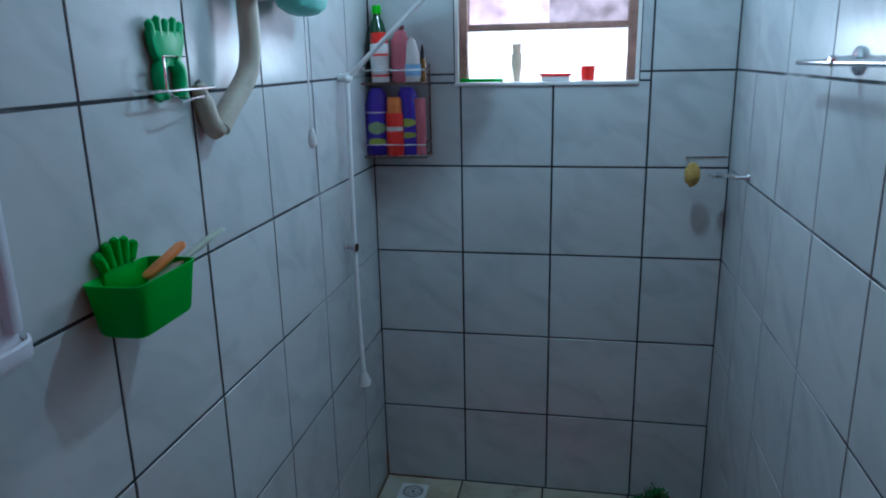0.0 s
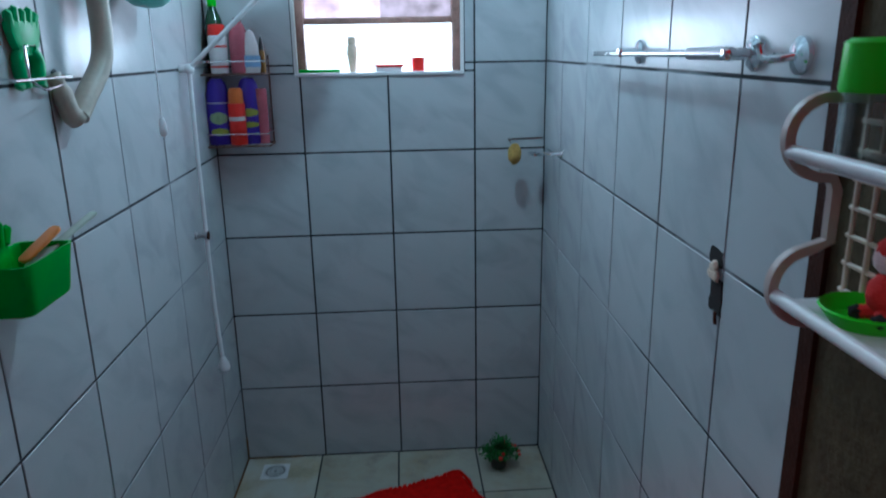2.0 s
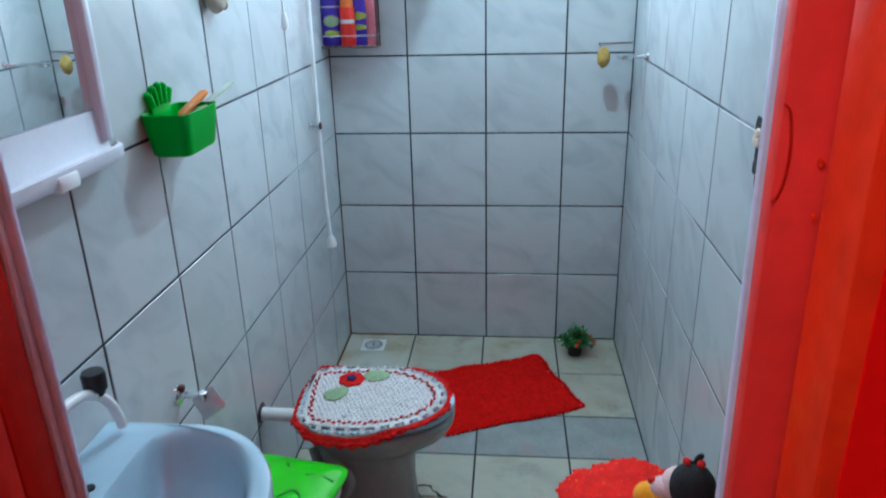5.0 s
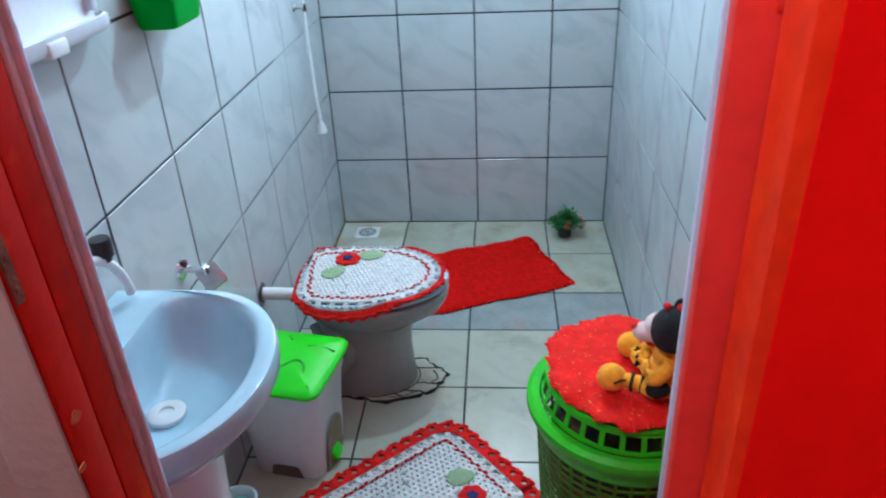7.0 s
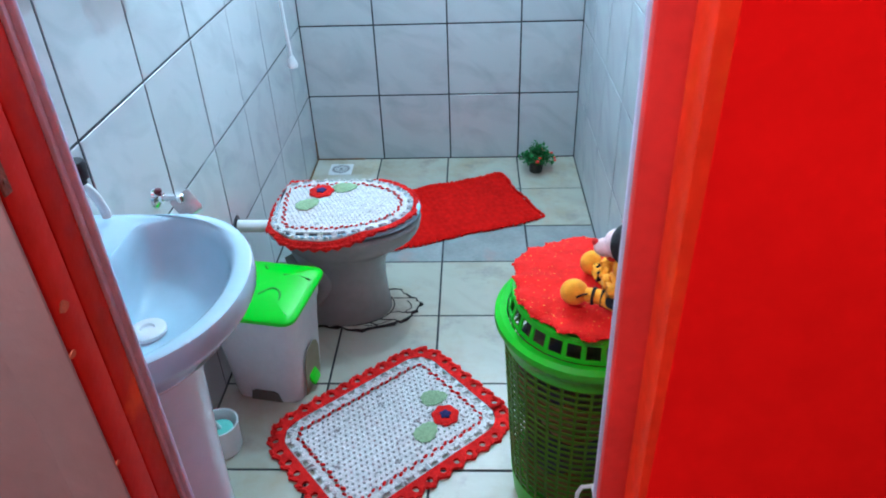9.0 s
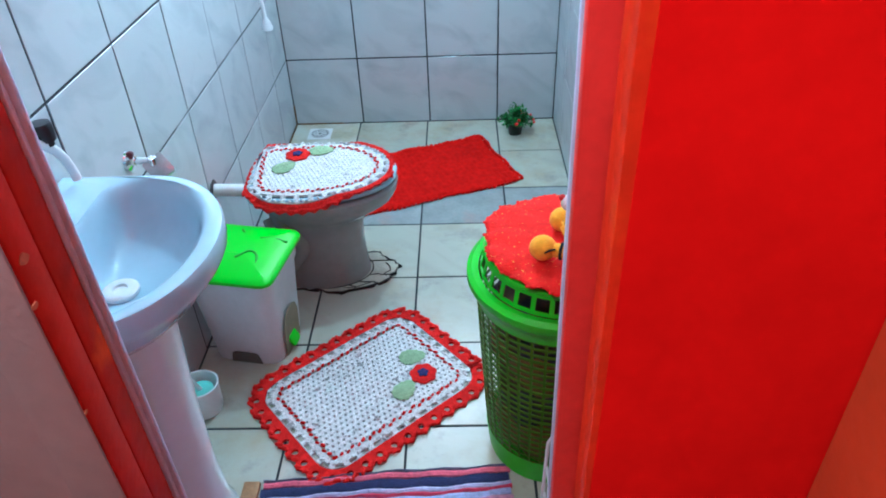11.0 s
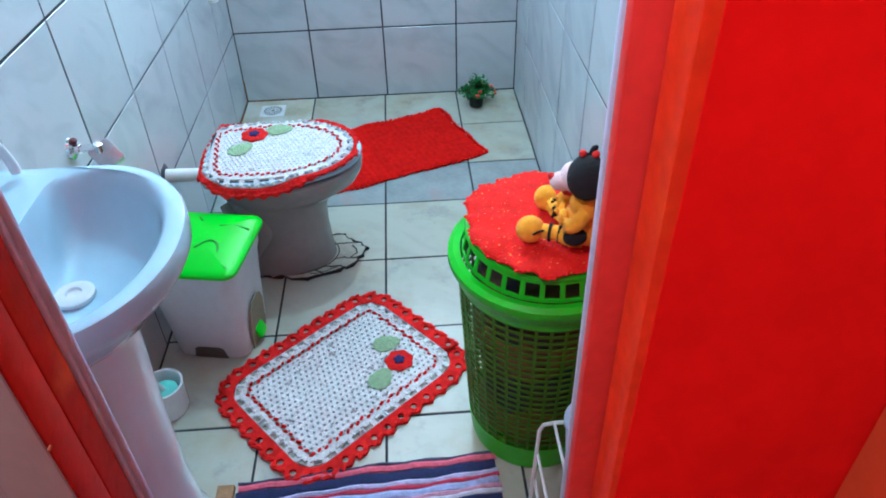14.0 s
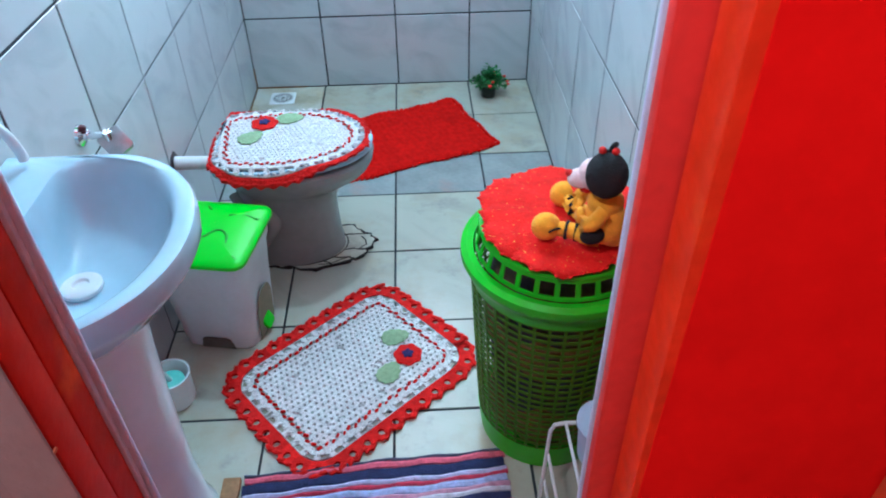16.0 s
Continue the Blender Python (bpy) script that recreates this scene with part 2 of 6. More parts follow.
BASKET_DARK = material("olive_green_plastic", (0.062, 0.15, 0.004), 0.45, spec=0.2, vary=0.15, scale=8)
TEAL = material("teal_bag_plastic", (0.2, 0.6, 0.52), 0.4, vary=0.15, scale=12, bump=0.5, bump_scale=25)
CHROME = material("chrome", (0.8, 0.82, 0.85), 0.1, 1.0, vary=0.04, scale=20)
DULL_CHROME = material("dulled_chrome", (0.5, 0.5, 0.52), 0.28, 1.0, vary=0.15, scale=40)
RUST = material("rusty_wire", (0.16, 0.09, 0.07), 0.6, 0.3, vary=0.4, scale=60)
MIRROR = material("mirror_silver", (0.86, 0.88, 0.87), 0.015, 1.0, vary=0.0)
BLACK = material("black_plastic", (0.012, 0.012, 0.016), 0.3, vary=0.1)
RED_YARN = material("red_crochet_yarn", (0.72, 0.012, 0.01), 0.85, vary=0.2, scale=60, bump=0.9, bump_scale=420, spec=0.15, island=0.14)
RED_RUG = material("deep_red_crochet_rug", (0.66, 0.005, 0.003), 0.9, vary=0.2, scale=50, bump=1.0, bump_scale=300, spec=0.06, island=0.16)
WHITE_YARN = material("white_crochet_yarn", (0.76, 0.725, 0.72), 0.9, vary=0.14, scale=80, bump=0.9, bump_scale=420, sheen=0.2, island=0.09)
LEAF_YARN = material("sage_green_yarn", (0.33, 0.45, 0.25), 0.9, vary=0.16, scale=90, bump=0.9, bump_scale=420)
NAVY_YARN = material("navy_yarn", (0.02, 0.018, 0.12), 0.9, vary=0.2, scale=90, bump=0.8, bump_scale=420)
DOILY = material("red_lace_cloth", (0.74, 0.01, 0.006), 0.8, spec=0.15, vary=0.2, scale=40, bump=0.9, bump_scale=260, stain=(150, 0.655, 0.69, (0.72, 0.34, 0.05)))
PLANT_GREEN = material("dark_green_leaf", (0.02, 0.17, 0.025), 0.5, vary=0.3, scale=40, island=0.5)
PLANT_RED = material("small_red_flower", (0.75, 0.025, 0.02), 0.5, vary=0.2, scale=40)
POT = material("dark_pot", (0.02, 0.03, 0.02), 0.5, vary=0.2)
BEIGE_PVC = material("beige_pvc_pipe", (0.5, 0.46, 0.38), 0.45, vary=0.16, scale=10, stain=(9, 0.6, 0.8, (0.3, 0.26, 0.2)))
SPONGE = material("yellow_sponge", (0.5, 0.33, 0.09), 0.95, vary=0.3, scale=90, bump=1.0, bump_scale=200)
ORANGE = material("orange_plastic", (0.75, 0.2, 0.03), 0.4, vary=0.1)
ORANGE_PLUSH = material("orange_plush", (0.92, 0.38, 0.02), 0.95, vary=0.15, scale=60, bump=0.8, bump_scale=350, spec=0.15, sheen=0.1)
PINK_PLUSH = material("pale_pink_plush", (0.78, 0.55, 0.55), 0.95, vary=0.1, scale=60, bump=0.8, bump_scale=350, sheen=0.3)
BLACK_PLUSH = material("black_plush", (0.01, 0.01, 0.012), 0.95, vary=0.2, scale=60, bump=0.8, bump_scale=350)
RED_PLUSH = material("red_plush", (0.6, 0.015, 0.012), 0.9, vary=0.15, scale=60, bump=0.6, bump_scale=350)
PURPLE = material("purple_bottle_plastic", (0.05, 0.018, 0.38), 0.3, vary=0.08)
RED_BOTTLE = material("red_orange_bottle_plastic", (0.78, 0.022, 0.014), 0.35, vary=0.08)
PINK_BOTTLE = material("pink_liquid_bottle", (0.5, 0.13, 0.17), 0.2, vary=0.15, scale=14)
GREEN_BOTTLE = material("dark_green_bottle", (0.01, 0.06, 0.02), 0.15, vary=0.1)
PALE_BLUE = material("pale_blue_label", (0.3, 0.5, 0.75), 0.4, vary=0.1)
CREAM = material("cream_plastic", (0.7, 0.55, 0.42), 0.45, vary=0.15, scale=30)
AMBER = material("amber_bottle", (0.2, 0.1, 0.02), 0.2, vary=0.15)
CLOTHES = material("dark_laundry_cloth", (0.1, 0.055, 0.03), 0.95, vary=0.5, scale=12, bump=0.6, bump_scale=60, stain=(6, 0.5, 0.6, (0.03, 0.025, 0.05)))
CLOTHES_TAN = material("tan_laundry_cloth", (0.2, 0.1, 0.035), 0.95, vary=0.4, scale=9, bump=0.6, bump_scale=60, stain=(5, 0.52, 0.6, (0.03, 0.03, 0.07)))
BACKDROP = glow_material("bright_daylight", (0.9, 0.98, 1.0), 11.0)
BULB = glow_material("lit_bulb_glass", (0.95, 0.98, 1.0), 12.0)
PANE_CLEAR = pane_material("clear_pane", (0.19, 0.135, 0.14), (0.1, 0.065, 0.07), 0.25, 9)
PANE_FROST = pane_material("textured_pane", (0.1, 0.075, 0.08), (0.04, 0.03, 0.03), 0.4, 16)
JAR_GLASS = glass_material("clear_jar_plastic", (0.85, 0.9, 0.9), 0.08)


# ---- building helpers ----
def mesh_object(name, bm, mats, smooth=True):
    bmesh.ops.recalc_face_normals(bm, faces=bm.faces)
    me = bpy.data.meshes.new(name)
    bm.to_mesh(me)
    bm.free()
    for m in mats if isinstance(mats, (list, tuple)) else [mats]:
        me.materials.append(m)
    if smooth:
        for p in me.polygons:
            p.use_smooth = True
        me.set_sharp_from_angle(angle=radians(38))
    return new(name, me)


def part(name, bm, mat, parent, label=""):
    ob = mesh_object(name, bm, mat)
    ob.parent = parent
    if parent is not None:
        ob.matrix_parent_inverse = parent.matrix_world.inverted() if parent.type != "EMPTY" else Matrix.Translation(parent.location).inverted()
    if label:
        ob["label"] = label
    return ob


def thing(name, at, label, category, group=""):
    ob = new(name)
    ob.empty_display_size = 0.05
    ob.location = at
    return tagged(ob, label, category, group)


def box(bm, x0, x1, y0, y1, z0, z1, bevel=0.0, seg=2):
    r = bmesh.ops.create_cube(bm, size=1, matrix=Matrix.LocRotScale(((x0 + x1) / 2, (y0 + y1) / 2, (z0 + z1) / 2), None, (abs(x1 - x0), abs(y1 - y0), abs(z1 - z0))))
    if bevel:
        edges = list({e for v in r["verts"] for e in v.link_edges})
        bmesh.ops.bevel(bm, geom=edges, offset=bevel, segments=seg, profile=0.5, affect="EDGES")
    return r


def lathe(bm, profile, at=(0, 0, 0), seg=32, turn=None, squash=(1, 1)):
    """Turn a profile of (radius, height) round z; turn is a matrix laid over it."""
    rings = []
    base = Matrix.Translation(at) @ (turn or Matrix.Identity(4))
    for r, z in profile:
        if r < 1e-5:
            rings.append([bm.verts.new(base @ Vector((0, 0, z)))])
        else:
            rings.append([bm.verts.new(base @ Vector((r * squash[0] * math.cos(2 * math.pi * i / seg), r * squash[1] * math.sin(2 * math.pi * i / seg), z))) for i in range(seg)])
    for a, b in zip(rings, rings[1:]):
        for i in range(seg):
            j = (i + 1) % seg
            if len(a) == 1 and len(b) == 1:
                continue
            if len(a) == 1:
                bm.faces.new((a[0], b[i], b[j]))
            elif len(b) == 1:
                bm.faces.new((a[i], a[j], b[0]))
            else:
                bm.faces.new((a[i], a[j], b[j], b[i]))
    return bm


def tube(bm, pts, r, seg=10, closed=False):
    """A round bar along points; r may be a list."""
    pts = [Vector(p) for p in pts]
    n = len(pts)
    rings, side = [], None
    for i, p in enumerate(pts):
        a = pts[(i - 1) % n] if closed or i else pts[0]
        b = pts[(i + 1) % n] if closed or i < n - 1 else pts[-1]
        d = (b - a).normalized()
        if side is None:
            side = d.cross(Vector((0.31, 0.52, 0.79))).normalized()
        side = (side - d * side.dot(d)).normalized()
        up = d.cross(side)
        rr = r[i] if isinstance(r, (list, tuple)) else r
        rings.append([bm.verts.new(p + rr * (math.cos(2 * math.pi * k / seg) * side + math.sin(2 * math.pi * k / seg) * up)) for k in range(seg)])
    for i in range(n if closed else n - 1):
        a, b = rings[i], rings[(i + 1) % n]
        for k in range(seg):
            bm.faces.new((a[k], a[(k + 1) % seg], b[(k + 1) % seg], b[k]))
    if not closed:
        bm.faces.new(rings[0][::-1]), bm.faces.new(rings[-1])
    return bm


def arc(points, steps=8):
    """A smooth line through a few points (Catmull-Rom)."""
    p = [Vector(q) for q in points]
    p = [2 * p[0] - p[1]] + p + [2 * p[-1] - p[-2]]
    out = []
    for i in range(1, len(p) - 2):
        for s in range(steps):
            u = s / steps
            out.append(0.5 * (2 * p[i] + (p[i + 1] - p[i - 1]) * u + (2 * p[i - 1] - 5 * p[i] + 4 * p[i + 1] - p[i + 2]) * u * u + (3 * p[i] - p[i - 1] - 3 * p[i + 1] + p[i + 2]) * u ** 3))
    return out + [p[-2]]


def slab(bm, outline, z0, z1, bevel=0.0, at=Matrix.Identity(4)):
    """An outline in x and y raised from z0 to z1, its edges rounded."""
    n = len(outline)
    lay = [(0, z0 + bevel), (0, z1 - bevel), (bevel * 0.3, z1 - bevel * 0.3), (bevel, z1)] if bevel else [(0, z0), (0, z1)]
    if bevel:
        lay = [(bevel, z0)] + lay
    nor = outline_normals(outline)
    rings = [[bm.verts.new(at @ Vector((p[0] - d * q[0], p[1] - d * q[1], z))) for p, q in zip(outline, nor)] for d, z in lay]
    for a, b in zip(rings, rings[1:]):
        for i in range(n):
            bm.faces.new((a[i], a[(i + 1) % n], b[(i + 1) % n], b[i]))
    bm.faces.new(rings[0][::-1]), bm.faces.new(rings[-1])
    return bm


def outline_normals(o):
    n, out = len(o), []
    for i in range(n):
        a, b = o[i - 1], o[(i + 1) % n]
        d = Vector((b[1] - a[1], a[0] - b[0]))
        out.append(d.normalized() if d.length > 1e-9 else Vector((0, 1)))
    area = sum(o[i][0] * o[(i + 1) % n][1] - o[(i + 1) % n][0] * o[i][1] for i in range(n))
    return out if area > 0 else [-q for q in out]


def resample(o, n):
    """n points at even steps round a closed outline."""
    pts = [Vector(p) for p in o]
    pts.append(pts[0])
    acc = [0.0]
    for a, b in zip(pts, pts[1:]):
        acc.append(acc[-1] + (b - a).length)
    out, k = [], 0
    for i in range(n):
        s = acc[-1] * i / n
        while acc[k + 1] < s:
            k += 1
        u = (s - acc[k]) / max(acc[k + 1] - acc[k], 1e-9)
        out.append(pts[k].lerp(pts[k + 1], u))
    return out


def rounded_rect(w, h, r, n=8):
    out = []
    for cx, cy, a in ((w / 2 - r, h / 2 - r, 0), (-w / 2 + r, h / 2 - r, 90), (-w / 2 + r, -h / 2 + r, 180), (w / 2 - r, -h / 2 + r, 270)):
        for k in range(n + 1):
            t = radians(a + 90 * k / n)
            out.append((cx + r * math.cos(t), cy + r * math.sin(t)))
    return out


def inside(o, x, y):
    hit = False
    for i in range(len(o)):
        (x0, y0), (x1, y1) = (o[i - 1][0], o[i - 1][1]), (o[i][0], o[i][1])
        if (y0 > y) != (y1 > y) and x < (x1 - x0) * (y - y0) / (y1 - y0) + x0:
            hit = not hit
    return hit


def holed_cell(bm, f, hole, thick, steps=2):
    """One stitch: the patch f(u, v) of the unit square with a hole in its middle, as thick as thick (a vector or a function of the place)."""
    us = [(0, 0), (0.5, 0), (1, 0), (1, 0.5), (1, 1), (0.5, 1), (0, 1), (0, 0.5)] if steps == 2 else [(0, 0), (1, 0), (1, 1), (0, 1)]
    outer = [f(u, v) for u, v in us]
    if steps == 2:
        inner = [f(0.5 + hole * math.cos(a), 0.5 + hole * math.sin(a)) for a in [radians(225 + 45 * k) for k in range(8)]]
    else:
        inner = [f(0.5 + (u - 0.5) * hole[0], 0.5 + (v - 0.5) * hole[1]) for u, v in us]
    n = len(us)
    lift = thick if callable(thick) else (lambda p: thick)
    a = [bm.verts.new(p) for p in outer]
    b = [bm.verts.new(p) for p in inner]
    c = [bm.verts.new(p - lift(p)) for p in inner]
    d = [bm.verts.new(p - lift(p)) for p in outer]
    for i in range(n):
        j = (i + 1) % n
        bm.faces.new((a[i], a[j], b[j], b[i]))
        bm.faces.new((b[i], b[j], c[j], c[i]))
        bm.faces.new((d[j], d[i], c[i], c[j]))
        bm.faces.new((a[j], a[i], d[i], d[j]))


def blob(bm, at, r, mat=0, scale=(1, 1, 1), turn=None, sub=2):
    m = Matrix.Translation(at) @ (turn or Matrix.Identity(4)) @ Matrix.Diagonal((*scale, 1))
    res = bmesh.ops.create_icosphere(bm, subdivisions=sub, radius=r, matrix=m)
    for v in res["verts"]:
        for f in v.link_faces:
            f.material_index = mat
    return res


# ---- structure ----
def wall_box(name, label, boxes, mat):
    bm = bmesh.new()
    for b in boxes:
        box(bm, *b)
    ob = mesh_object(name, bm, mat, smooth=False)
    return tagged(ob, label, "wall", kind="structure")


TK, GD = 0.007, 0.0014  # tile thickness; how deep the joints lie
wx0, wx1, wz0, wz1 = WIN
wall_north = wall_box("wall_north", "white marble-tiled shower wall with a small high window", [
    (XL - 0.14, wx0, GD, 0.16, -0.1, H), (wx1, XR + 0.14, GD, 0.16, -0.1, H), (wx0, wx1, GD, 0.16, -0.1, wz0), (wx0, wx1, GD, 0.16, wz1, H)], GROUT_DARK)
wall_west = wall_box("wall_west", "white marble-tiled wall behind washbasin and toilet", [(XL - 0.14, XL - GD, YF, GD, -0.1, H)], GROUT_WORN)
wall_east = wall_box("wall_east", "white marble-tiled wall with towel bar and one broken tile", [(XR + GD, XR + 0.14, -1.868, GD, -0.1, H)], GROUT_WORN)
wall_cement = wall_box("wall_cement", "untiled brown cement stretch of wall beside the door", [(XR + 0.004, XR + 0.14, -2.6, -1.87, -0.1, H)], CEMENT)
tagged(wall_box("trim", "dark brown wooden batten where the tiling ends", [(XR - 0.004, XR + 0.05, -1.902, -1.868, 0.0, H)], DARK_WOOD), category="trim")
wall_south = wall_box("wall_south", "wall with the bathroom doorway, pink outside", [
    (-1.6, -0.005, -2.668, YF, -0.1, H)], [PINK_WALL])
wall_red = wall_box("wall_red", "glossy red painted wall beside the bathroom door", [(0.636, 1.12, -2.678, -2.6, -0.1, H), (-0.005, 0.636, -2.67, -2.58, 2.13, H)], RED_PAINT)
floor = wall_box("floor", "worn off-white glazed tile bathroom floor with dark joints", [(XL - 0.1, XR + 0.1, -2.6, 0.1, -0.1, -GD)], GROUT_DARK)
tagged(floor, category="floor")
# Ceiling, hall floor, west and south hall walls: unseen, added to control light.
tagged(wall_box("ceiling", "added unseen white plastered ceiling", [(-1.6, 1.2, -4.9, 0.16, H, H + 0.1)], PLASTER), category="ceiling")
tagged(wall_box("floor_hall", "added unseen brown floor of the hall outside the door", [(-1.6, 1.2, -4.9, -2.6, -0.1, -0.004)], HALL_FLOOR), category="floor")
wall_box("wall_hall_east", "red side wall of the hall with its light coloured orange", [(0.905, 1.14, -4.9, -2.68, -0.1, H)], ORANGE_WALL)
wall_box("wall_hall_west", "added unseen pale pink hall wall", [(-1.74, -1.6, -4.9, -2.5, -0.1, H)], PINK_WALL)
wall_box("wall_hall_south", "added unseen pale pink wall at the far end of the hall", [(-1.74, 1.14, -5.04, -4.9, -0.1, H)], PINK_WALL)

# window: reveal, frame, sashes
bm = bmesh.new()
window = tagged(new("window_1"), "small brown wooden window with its lower half open", "window", kind="structure")
window.location = (0.3, 0.05, 1.62)
for b in ((wx0, wx0 + 0.012, 0.002, 0.16, wz0, wz1), (wx1 - 0.012, wx1, 0.002, 0.16, wz0, wz1)):
    box(bm, *b)
part("window_reveal", bm, PLASTER, window)
bm = bmesh.new()
box(bm, wx0 + 0.001, wx1 - 0.001, -0.012, 0.16, wz0 - 0.012, wz0 + 0.001, 0.003)
part("window_sill", bm, WHITE_PLASTIC, window, "white window sill crowded with small things")
for x0, x1 in ((wx0 + 0.012, wx0 + 0.042), (wx1 - 0.042, wx1 - 0.012)):
    bm = bmesh.new()
    box(bm, x0, x1, 0.03, 0.09, wz0, wz1, 0.003)
    part("window_frame", bm, WOOD_BROWN, window)
bm = bmesh.new()
box(bm, wx0 + 0.042, wx1 - 0.042, 0.045, 0.085, 1.795, 1.82, 0.004)
part("window_rail", bm, WOOD_BROWN, window)
bm = bmesh.new()
box(bm, wx0 + 0.042, wx1 - 0.042, 0.045, 0.085, 2.21, 2.25, 0.004)
part("window_rail", bm, WOOD_BROWN, window)
for x0, x1, m, lab in ((wx0 + 0.042, 0.309, PANE_CLEAR, "pinkish bright glass pane"), (0.309, wx1 - 0.042, PANE_FROST, "greyish textured glass pane")):
    bm = bmesh.new()
    box(bm, x0, x1, 0.062, 0.066, 1.82, 2.21)
    part("pane", bm, m, window, lab).visible_shadow = False
bm = bmesh.new()
bmesh.ops.create_grid(bm, x_segments=1, y_segments=1, size=1.6, matrix=pose(0.3, 2.2, 2.2, 90, 0, 0))
tagged(mesh_object("backdrop", bm, BACKDROP, False), "overexposed white daylight outside the window", "backdrop", kind="structure")


# door frame: two jambs and a head
def jamb(name, label, pieces, lean, x_ref):
    ob = new(name)
    ob.location = (x_ref, -2.57, 0)
    ob.rotation_euler = (0, math.atan(lean), 0)
    ob.location.x -= lean
    tagged(ob, label, "door frame", kind="structure")
    for nm, b, mat, lab in pieces:
        bm = bmesh.new()
        box(bm, b[0] - x_ref, b[1] - x_ref, b[2] + 2.57, b[3] + 2.57, b[4], b[5], 0.003)
        q = mesh_object(nm, bm, mat)
        q.parent = ob
        if lab:
            q["label"] = lab
    return ob


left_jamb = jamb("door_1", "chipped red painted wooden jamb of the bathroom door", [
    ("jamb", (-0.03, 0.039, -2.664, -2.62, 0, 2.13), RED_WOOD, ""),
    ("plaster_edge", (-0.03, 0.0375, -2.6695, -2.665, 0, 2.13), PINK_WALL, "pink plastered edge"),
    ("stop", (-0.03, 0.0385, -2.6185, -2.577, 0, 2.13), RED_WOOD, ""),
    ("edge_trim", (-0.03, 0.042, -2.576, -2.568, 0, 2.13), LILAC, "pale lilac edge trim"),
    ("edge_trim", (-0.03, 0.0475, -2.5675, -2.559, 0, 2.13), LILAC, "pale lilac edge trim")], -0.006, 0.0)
right_jamb = jamb("door_2", "red painted wooden jamb with a rebate and strike recess", [
    ("jamb", (0.6255, 0.67, -2.6765, -2.623, 0, 2.13), ORANGE_WOOD, "red jamb face with its light coloured in as orange"),
    ("stop", (0.596, 0.67, -2.621, -2.604, 0, 2.13), RED_WOOD_LIGHT, "pinkish red stop"),
    ("edge_trim", (0.5935, 0.66, -2.6025, -2.594, 0, 2.13), LILAC, "pale lilac edge trim")], -0.012, 0.62)
bm = bmesh.new()
tube(bm, arc([(-0.0235, -0.0512, 1.556), (-0.019, -0.0512, 1.55), (-0.0165, -0.0512, 1.525), (-0.019, -0.0512, 1.503), (-0.0235, -0.0512, 1.495)], 5), 0.0008, 6)
q = mesh_object("strike_rim", bm, RED_WOOD)
q.parent = right_jamb
for x, z, w in ((0.002, 1.52, 0.0018), (0.003, 1.485, 0.0013)):
    bm = bmesh.new()
    slab(bm, [(w * (1 + 0.2 * math.sin(3 * a)) * math.cos(a), 1.7 * w * math.sin(a)) for a in [2 * math.pi * k / 10 for k in range(10)]], 0, 0.0012, 0, pose(x, -0.0512, z, 90, 0, 0))
    q = mesh_object("paint_chip", bm, ORANGE_WOOD)
    q.parent = right_jamb
head_jamb = jamb("door_3", "red painted head of the bathroom door frame", [("head", (0.0, 0.64, -2.68, -2.58, 2.1, 2.135), RED_WOOD, "")], 0.0, 0.3)
rnd = random.Random(5)
for y, z, s in ((-2.634, 1.14, 0.0085), (-2.648, 1.091, 0.006), (-2.651, 0.93, 0.004)):
    bm = bmesh.new()
    slab(bm, [(s * (0.8 + 0.4 * rnd.random()) * math.cos(a) * 0.7, s * (0.8 + 0.4 * rnd.random()) * math.sin(a)) for a in [2 * math.pi * k / 9 for k in range(9)]], 0, 0.0012, 0, pose(0.0393, y + 2.555, z, 0, 90, 0))
    q = mesh_object("paint_chip", bm, BARE_CHIP)
    q.parent = left_jamb


# rusty hinge leaf let into the edge of the jamb
bm = bmesh.new()
box(bm, 0.038, 0.0402, -0.0935, -0.081, 1.272, 1.358, 0.0008, 1)
for z in (1.285, 1.315, 1.345):
    lathe(bm, [(0, 0), (0.0028, 0), (0.0022, 0.0008), (0, 0.001)], (0.0402, -0.087, z), 10, pose(0, 0, 0, 0, 90, 0))
q = mesh_object("hinge", bm, material("rusty_brown_hinge", (0.17, 0.045, 0.02), 0.8, 0.0, vary=0.5, scale=60, bump=0.4))
q.parent, q["label"] = left_jamb, "rusty brown hinge leaf"


# ---- washbasin on its pedestal ----
BASIN_Y, BASIN_Z = -2.2, 0.845


def basin_outline(n=48):
    """Straight at the wall, bowed to the room."""
    o = []
    for k in range(n + 1):
        a = radians(-90 + 180 * k / n)
        c, q = math.cos(a), math.sin(a)
        o.append((-0.15 + 0.2 * math.copysign(abs(c) ** 1.04, c), BASIN_Y + 0.245 * math.copysign(abs(q) ** 0.97, q)))
    return [(XL + 0.002, BASIN_Y - 0.243)] + o + [(XL + 0.002, BASIN_Y + 0.243)]


def bowl_outline(f=1.0, dx=0.0):
    """The hollow: straight along the tap deck, rounded corners, bowed to the room; f draws it in towards the drain."""
    o = [(-0.228, -0.15), (-0.226, -0.172), (-0.217, -0.192), (-0.2, -0.207), (-0.18, -0.216)]
    for k in range(1, 30):
        a = radians(-90 + 180 * k / 30)
        o.append((-0.165 + 0.175 * math.cos(a), 0.22 * math.sin(a)))
    o += [(-0.18, 0.216), (-0.2, 0.207), (-0.217, 0.192), (-0.226, 0.172), (-0.228, 0.15)]
    cx = -0.165
    return [(cx + (x - cx) * f + dx, BASIN_Y + y * f) for x, y in o]


